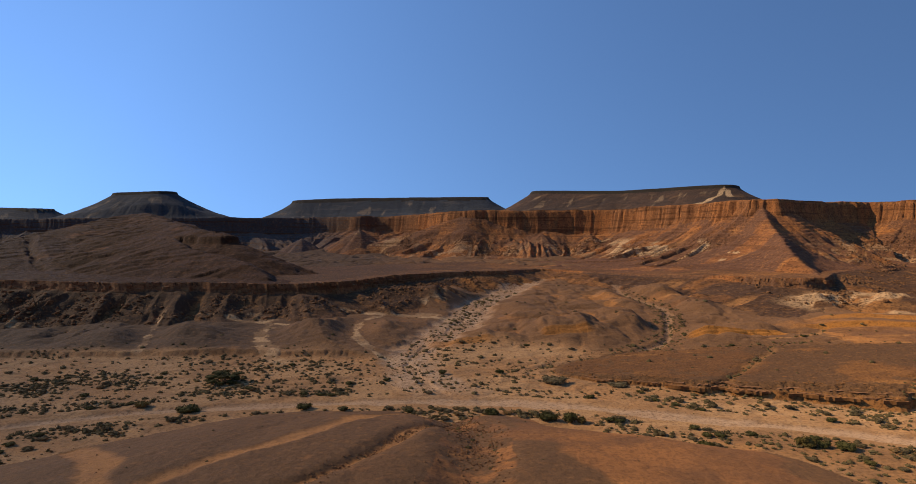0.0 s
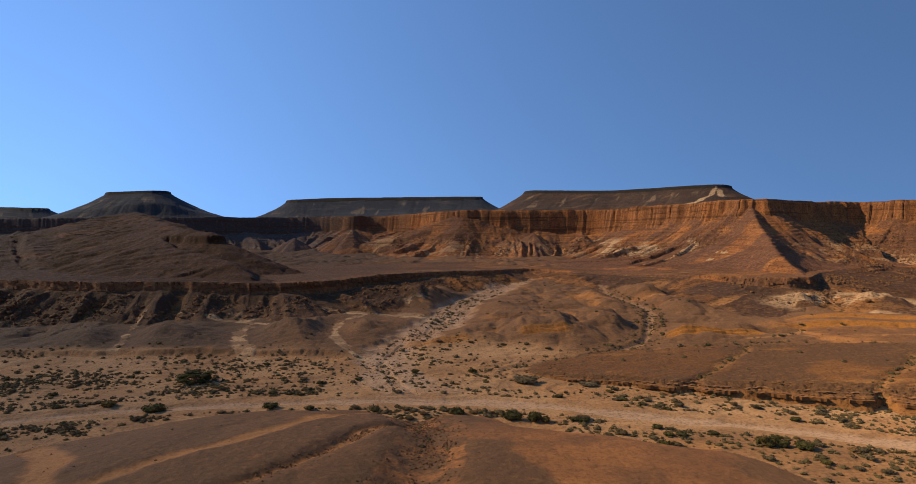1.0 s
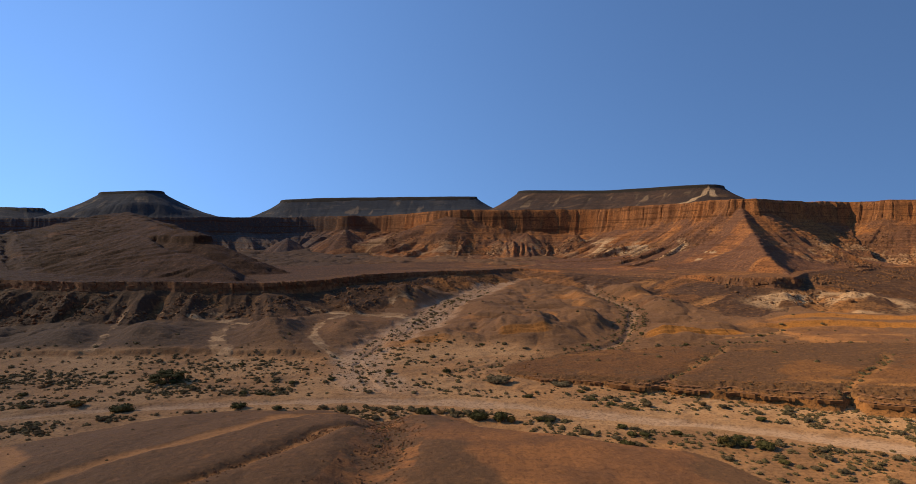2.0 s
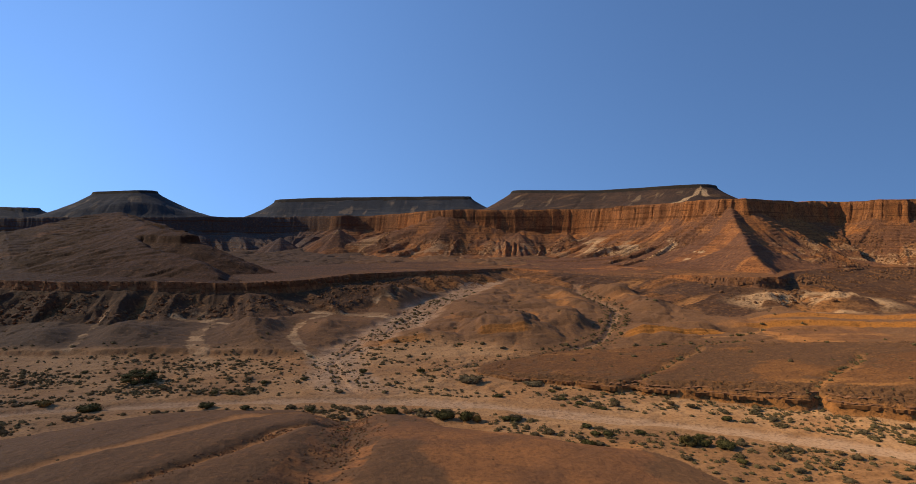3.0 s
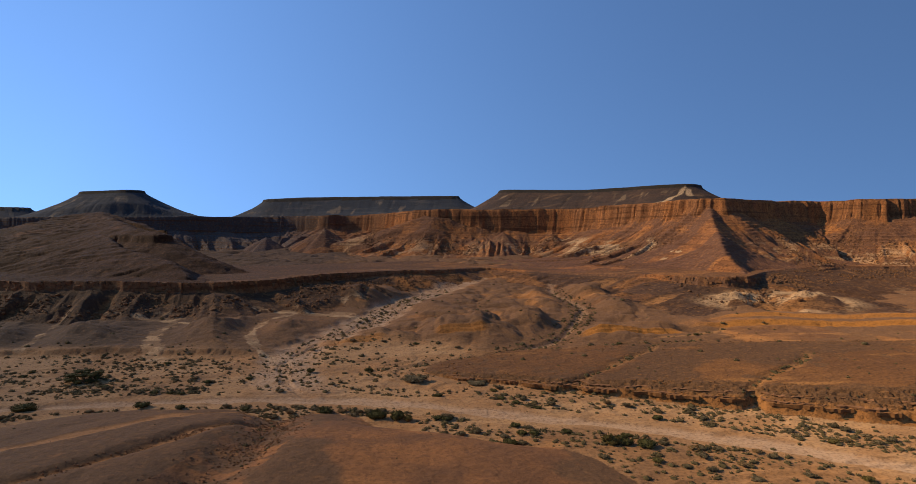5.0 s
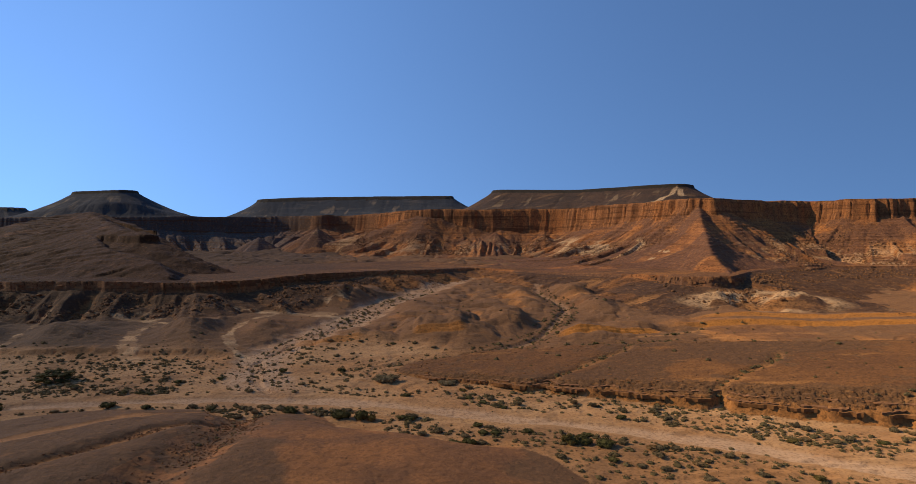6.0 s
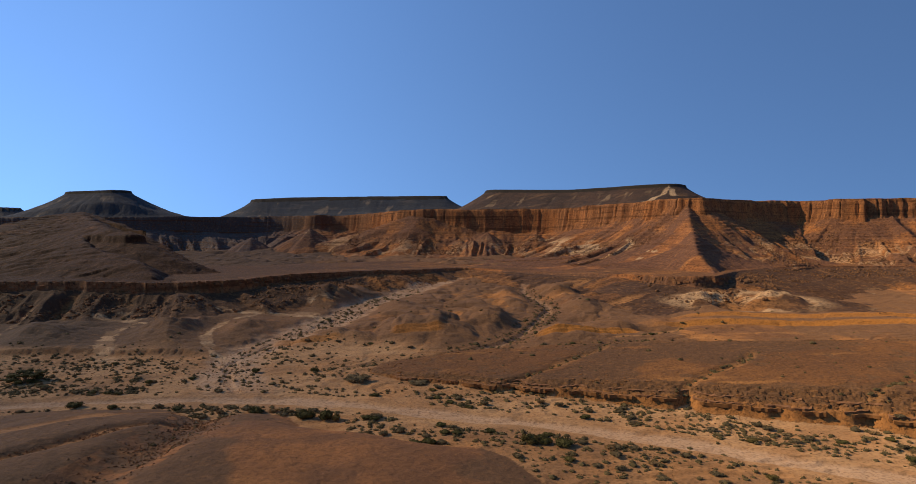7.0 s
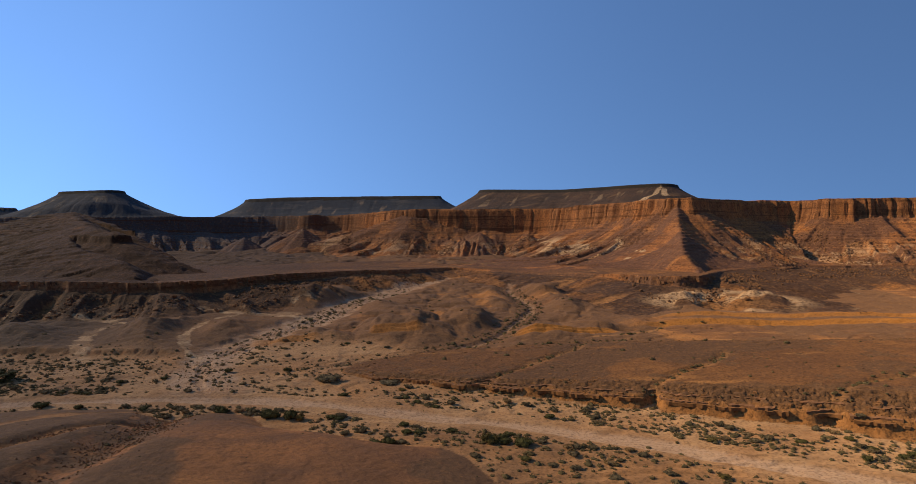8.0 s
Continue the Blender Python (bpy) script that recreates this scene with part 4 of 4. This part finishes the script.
heap = heap + np.stack([px[tufts], py[tufts], pz[tufts]], 1)[:, None, :]
faces = np.vstack([faces, (dome_faces[None] + len(verts) + len(dome) * np.arange(len(tufts))[:, None, None]).reshape(-1, 3)])
verts = np.vstack([verts, heap.reshape(-1, 3)])
low = new("low_scrub", mesh_of("low_scrub", verts, faces))
low.data.materials.append(SCRUB)
tagged(low, "sparse low grey-brown scrub tufts over gravel plain", "scrub", kind="stuff")


def stone_mesh(rng, detail):
    bm = bmesh.new()
    bmesh.ops.create_icosphere(bm, subdivisions=detail, radius=0.5)
    cuts = [Vector(rng.normal(size=3)).normalized() for _ in range(7)]
    deep = rng.uniform(0.18, 0.34, 7)
    for v in bm.verts:
        for c, t in zip(cuts, deep):
            over = v.co.dot(c) - t
            if over > 0:
                v.co -= c * over
        v.co *= 1 + 0.10 * noise.noise(v.co * 3.1)
        v.co.z *= 0.8
    me = bpy.data.meshes.new("boulder")
    bm.to_mesh(me)
    bm.free()
    return me


BOULDERS = [stone_mesh(rng, 2) for _ in range(6)]
PEBBLES = [stone_mesh(rng, 1) for _ in range(6)]
for me in BOULDERS:
    me.materials.append(STONE)
want = 150000
rx, ry = rng.uniform(-330, 470, want), rng.uniform(240, 820, want)
rz, _, rcover = ground_at(rx, ry)
keep = np.nonzero((rcover["rubble"] > 0.4) & (np.abs(rx - 32) < 0.74 * ry + 40))[0]
size = np.minimum(2.3, np.exp(rng.normal(0.0, 0.50, len(keep))) * (0.6 + ry[keep] / 700))
order = np.argsort(-size / ry[keep])
for i in order[:220]:
    k, s = keep[i], size[i]
    b = new("boulder", BOULDERS[int(rng.integers(6))])
    b.matrix_basis = pose(rx[k], ry[k], rz[k] + 0.1 * s, *rng.uniform(-25, 25, 2), rng.uniform(0, 360)) @ Matrix.Diagonal((s * 1.3, s, s, 1))
    tagged(b, "angular brown boulder fallen onto scree slope", "boulder", "fallen boulders below the cliffs")


def scatter_stones(name, label, xs, ys, zs, sizes):
    shapes = []
    for me in PEBBLES:
        co = np.empty(len(me.vertices) * 3, np.float32)
        me.vertices.foreach_get("co", co)
        shapes.append((co.reshape(-1, 3), np.array([tuple(p.vertices) for p in me.polygons])))
    allv, allf, n = [], [], 0
    for x, y, z, s in zip(xs, ys, zs, sizes):
        co, tris = shapes[int(rng.integers(6))]
        m = np.array(Euler(rng.uniform(0, 6.28, 3)).to_matrix())
        allv.append((co * s) @ m.T + np.array((x, y, z)))
        allf.append(tris + n)
        n += len(co)
    allf = np.vstack(allf)
    ob = new(name, mesh_of(name, np.vstack(allv), allf))
    ob.data.materials.append(STONE)
    return tagged(ob, label, "stones", kind="stuff")


rest = keep[order[220:6500]]
scatter_stones("scree_stones", "loose brown angular stones covering scree slopes", rx[rest], ry[rest], rz[rest], size[order[220:6500]])
want = 110000
gx, gy = rng.uniform(-110, 200, want), rng.uniform(88, 420, want)
gz, gform, gcover = ground_at(gx, gy)
rocky = 5.0 * np.exp(-(along(gx, gy, HILL_GULLY)[0] / 4.5) ** 2) + 2.2 * np.exp(-(along(gx, gy, HILL_RUNNEL)[0] / 1.8) ** 2)
gully = np.where(gform == 1, rocky * (fbm(gx, gy, 5, 3, 202) > -0.12) + 0.05 * np.clip(gcover["rill"], 0, 1) ** 2, np.where(gcover["ledge"] > 0.1, 0.7, np.where(np.minimum(along(gx, gy, SIDE_WADI)[0], along(gx, gy, SIDE_WADI_RIGHT)[0]) < 9, 0.55, np.where(gy < 215, 0.12, 0.02)) * (along(gx, gy, STREAM)[0] > 7)))
chosen = np.nonzero(rng.random(want) < gully * 0.8)[0]
# rubble in the runnels of the near hill
lx, ly = [], []
for line, many, wide in ((HILL_GULLY, 2400, 2.6), (HILL_RUNNEL, 700, 0.9)):
    pick = rng.uniform(0, len(line) - 1.001, many)
    k = pick.astype(int)
    at = line[k, :2] + (line[k + 1, :2] - line[k, :2]) * (pick - k)[:, None] + rng.normal(0, wide, (many, 2))
    lx, ly = np.concatenate([lx, at[:, 0]]), np.concatenate([ly, at[:, 1]])
lz, lform, _ = ground_at(lx, ly)
good = (lform == 1) & (ly > 86) & (fbm(lx, ly, 5, 3, 203) > -0.15)
scatter_stones("gully_rubble", "dark brown broken stones lying in hill gully", lx[good], ly[good], lz[good], np.minimum(0.8, np.exp(rng.normal(-1.15, 0.5, int(good.sum())))))
scatter_stones("loose_stones", "small brown stones along gullies and streambed banks", gx[chosen], gy[chosen], gz[chosen], np.minimum(0.6, np.exp(rng.normal(-1.40, 0.50, len(chosen)))))


# ---- rock slabs along the bench's edge, blocks along the terrace's ledge ----
def slab_mesh(rng, name):
    bm = bmesh.new()
    bmesh.ops.create_cube(bm, size=1.0)
    bmesh.ops.subdivide_edges(bm, edges=bm.edges[:], cuts=1, use_grid_fill=True)
    for v in bm.verts:
        v.co += Vector(rng.uniform(-0.09, 0.09, 3))
    me = bpy.data.meshes.new(name)
    bm.to_mesh(me)
    bm.free()
    return me


def line_of_stones(name, meshes, ring, span, shift, count, accept, shape, sink, parent, material):
    """Stones set along a ring of the plan, moved out (plus) or in, where accept() finds bare rock."""
    closed = np.vstack([ring, ring[:1]])
    length = np.hypot(*(closed[1:] - closed[:-1]).T)
    at = np.concatenate([[0], np.cumsum(length)])
    good = np.nonzero((closed[:-1, 0] > span[0]) & (closed[:-1, 0] < span[1]) & (closed[:-1, 1] < 520))[0]
    k = rng.choice(good, 9000, p=length[good] / length[good].sum())
    way = (closed[k + 1] - closed[k]) / length[k][:, None]
    out = np.stack([way[:, 1], -way[:, 0]], 1)
    p = closed[k] + (closed[k + 1] - closed[k]) * rng.random(9000)[:, None] + out * rng.uniform(*shift, 9000)[:, None]
    z, form, cap, cover = relief(p[:, 0], p[:, 1])
    for i in np.nonzero(accept(p[:, 0], form, cap, cover))[0][:count]:
        me = meshes[int(rng.integers(len(meshes)))]
        if not me.materials:
            me.materials.append(material)
        ob = new(name, me)
        ob.parent = parent
        turn = math.degrees(math.atan2(way[i, 1], way[i, 0])) + rng.normal(0, 6)
        size = [rng.uniform(*r) for r in shape]
        ob.matrix_basis = pose(p[i, 0], p[i, 1], z[i] - sink * size[2], *rng.normal(0, 4, 2), turn) @ Matrix.Diagonal((*size, 1))


SLABS = [slab_mesh(rng, "slab") for _ in range(8)]
BLOCKS = [slab_mesh(rng, "block") for _ in range(8)]
LEDGE = plain_stone("orange_ledge_rock", (0.30, 0.130, 0.038), (0.16, 0.074, 0.027))
BROWN_LEDGE = plain_stone("brown_ledge_rock", (0.30, 0.135, 0.050), (0.15, 0.072, 0.031))
bench = bpy.data.objects["rock_bench"]


line_of_stones("slab", SLABS, BENCH, (28, 180), (-14, 0), 300, lambda x, form, cap, cover: (cover["ledge"] > 0.1) | (form == 10) & (rng.random(len(x)) < 0.3), ((0.3, 1.3), (0.3, 0.9), (0.2, 0.6)), 0.25, bench, LEDGE)
line_of_stones("block", BLOCKS, TERRACE, (-300, 340), (-3, 5), 260, lambda x, form, cap, cover: (form == 2) & cap & ((x < 40) | (x > 165) & (x < 216) | (x > 345) & (x < 400)), ((1.2, 3.6), (1.0, 2.2), (0.8, 2.0)), 0.4, terrace, BROWN_LEDGE)


# ---- hard rock layers standing out of the bench's edge ----
FRONT = smooth_line([(26, 191), (46, 181), (70, 171), (88, 163), (106, 156), (130, 143), (158, 127), (200, 105)])
gap = np.hypot(*(FRONT[1:] - FRONT[:-1]).T)
mile = np.concatenate([[0], np.cumsum(gap)])
stops = np.arange(8, mile[-1] - 8, 0.7)
fx, fy = np.interp(stops, mile, FRONT[:, 0]), np.interp(stops, mile, FRONT[:, 1])
tx, ty = np.gradient(fx), np.gradient(fy)
tl = np.hypot(tx, ty)
inx, iny = -ty / tl, tx / tl
reach = np.arange(-4, 20, 0.3)
face_z = relief(fx[:, None] + inx[:, None] * reach, fy[:, None] + iny[:, None] * reach)[0]
face_rise = np.interp(fx, [20, 46, 106, 160, 260], [-1.2, 0.4, 2.4, 4.8, 6.0]) + 1.5
for share, stout, proud in ((0.40, (0.55, 0.95), (0.5, 1.2)), (0.52, (0.35, 0.6), (0.3, 0.7)), (0.72, (0.22, 0.4), (0.1, 0.3))):
    wanted = -1.5 + share * face_rise
    hit = np.argmax(face_z >= wanted[:, None], 1)
    k = int(rng.integers(0, 6))
    while k < len(stops) - 6:
        many = int(rng.integers(5, 22))
        run = np.arange(k, min(k + many, len(stops)))
        k += many + int(rng.integers(0, 9))
        run = run[(hit[run] > 0) & (face_rise[run] > 1.3)]
        if len(run) < 4:
            continue
        thick = rng.uniform(*stout)
        edge = reach[hit[run]]
        edge = np.convolve(np.pad(edge, 2, "edge"), np.ones(5) / 5, "valid") - rng.uniform(*proud) + 1.1 * fbm(stops[run], 0 * edge, 9, 3, 211) + rng.uniform(-0.28, 0.28, len(run))
        verts = []
        for j, i in enumerate(run):
            top, low = wanted[i] + 0.5 * thick + rng.uniform(-0.12, 0.12), wanted[i] - 0.5 * thick + rng.uniform(-0.15, 0.15)
            for inward, z in ((edge[j], top), (edge[j] + rng.uniform(-0.05, 0.2), low), (edge[j] + 2.2, low), (edge[j] + 2.2, top)):
                verts.append((fx[i] + inx[i] * inward, fy[i] + iny[i] * inward, z))
        n = len(run)
        faces = [(4 * j + a, 4 * j + (a + 1) % 4, 4 * j + 4 + (a + 1) % 4, 4 * j + 4 + a) for j in range(n - 1) for a in range(4)] + [(3, 2, 1, 0), (4 * n - 4, 4 * n - 3, 4 * n - 2, 4 * n - 1)]
        part("rock_layer", mesh_of("rock_layer", verts, faces), LEDGE if share < 0.5 else BROWN_LEDGE, bench)
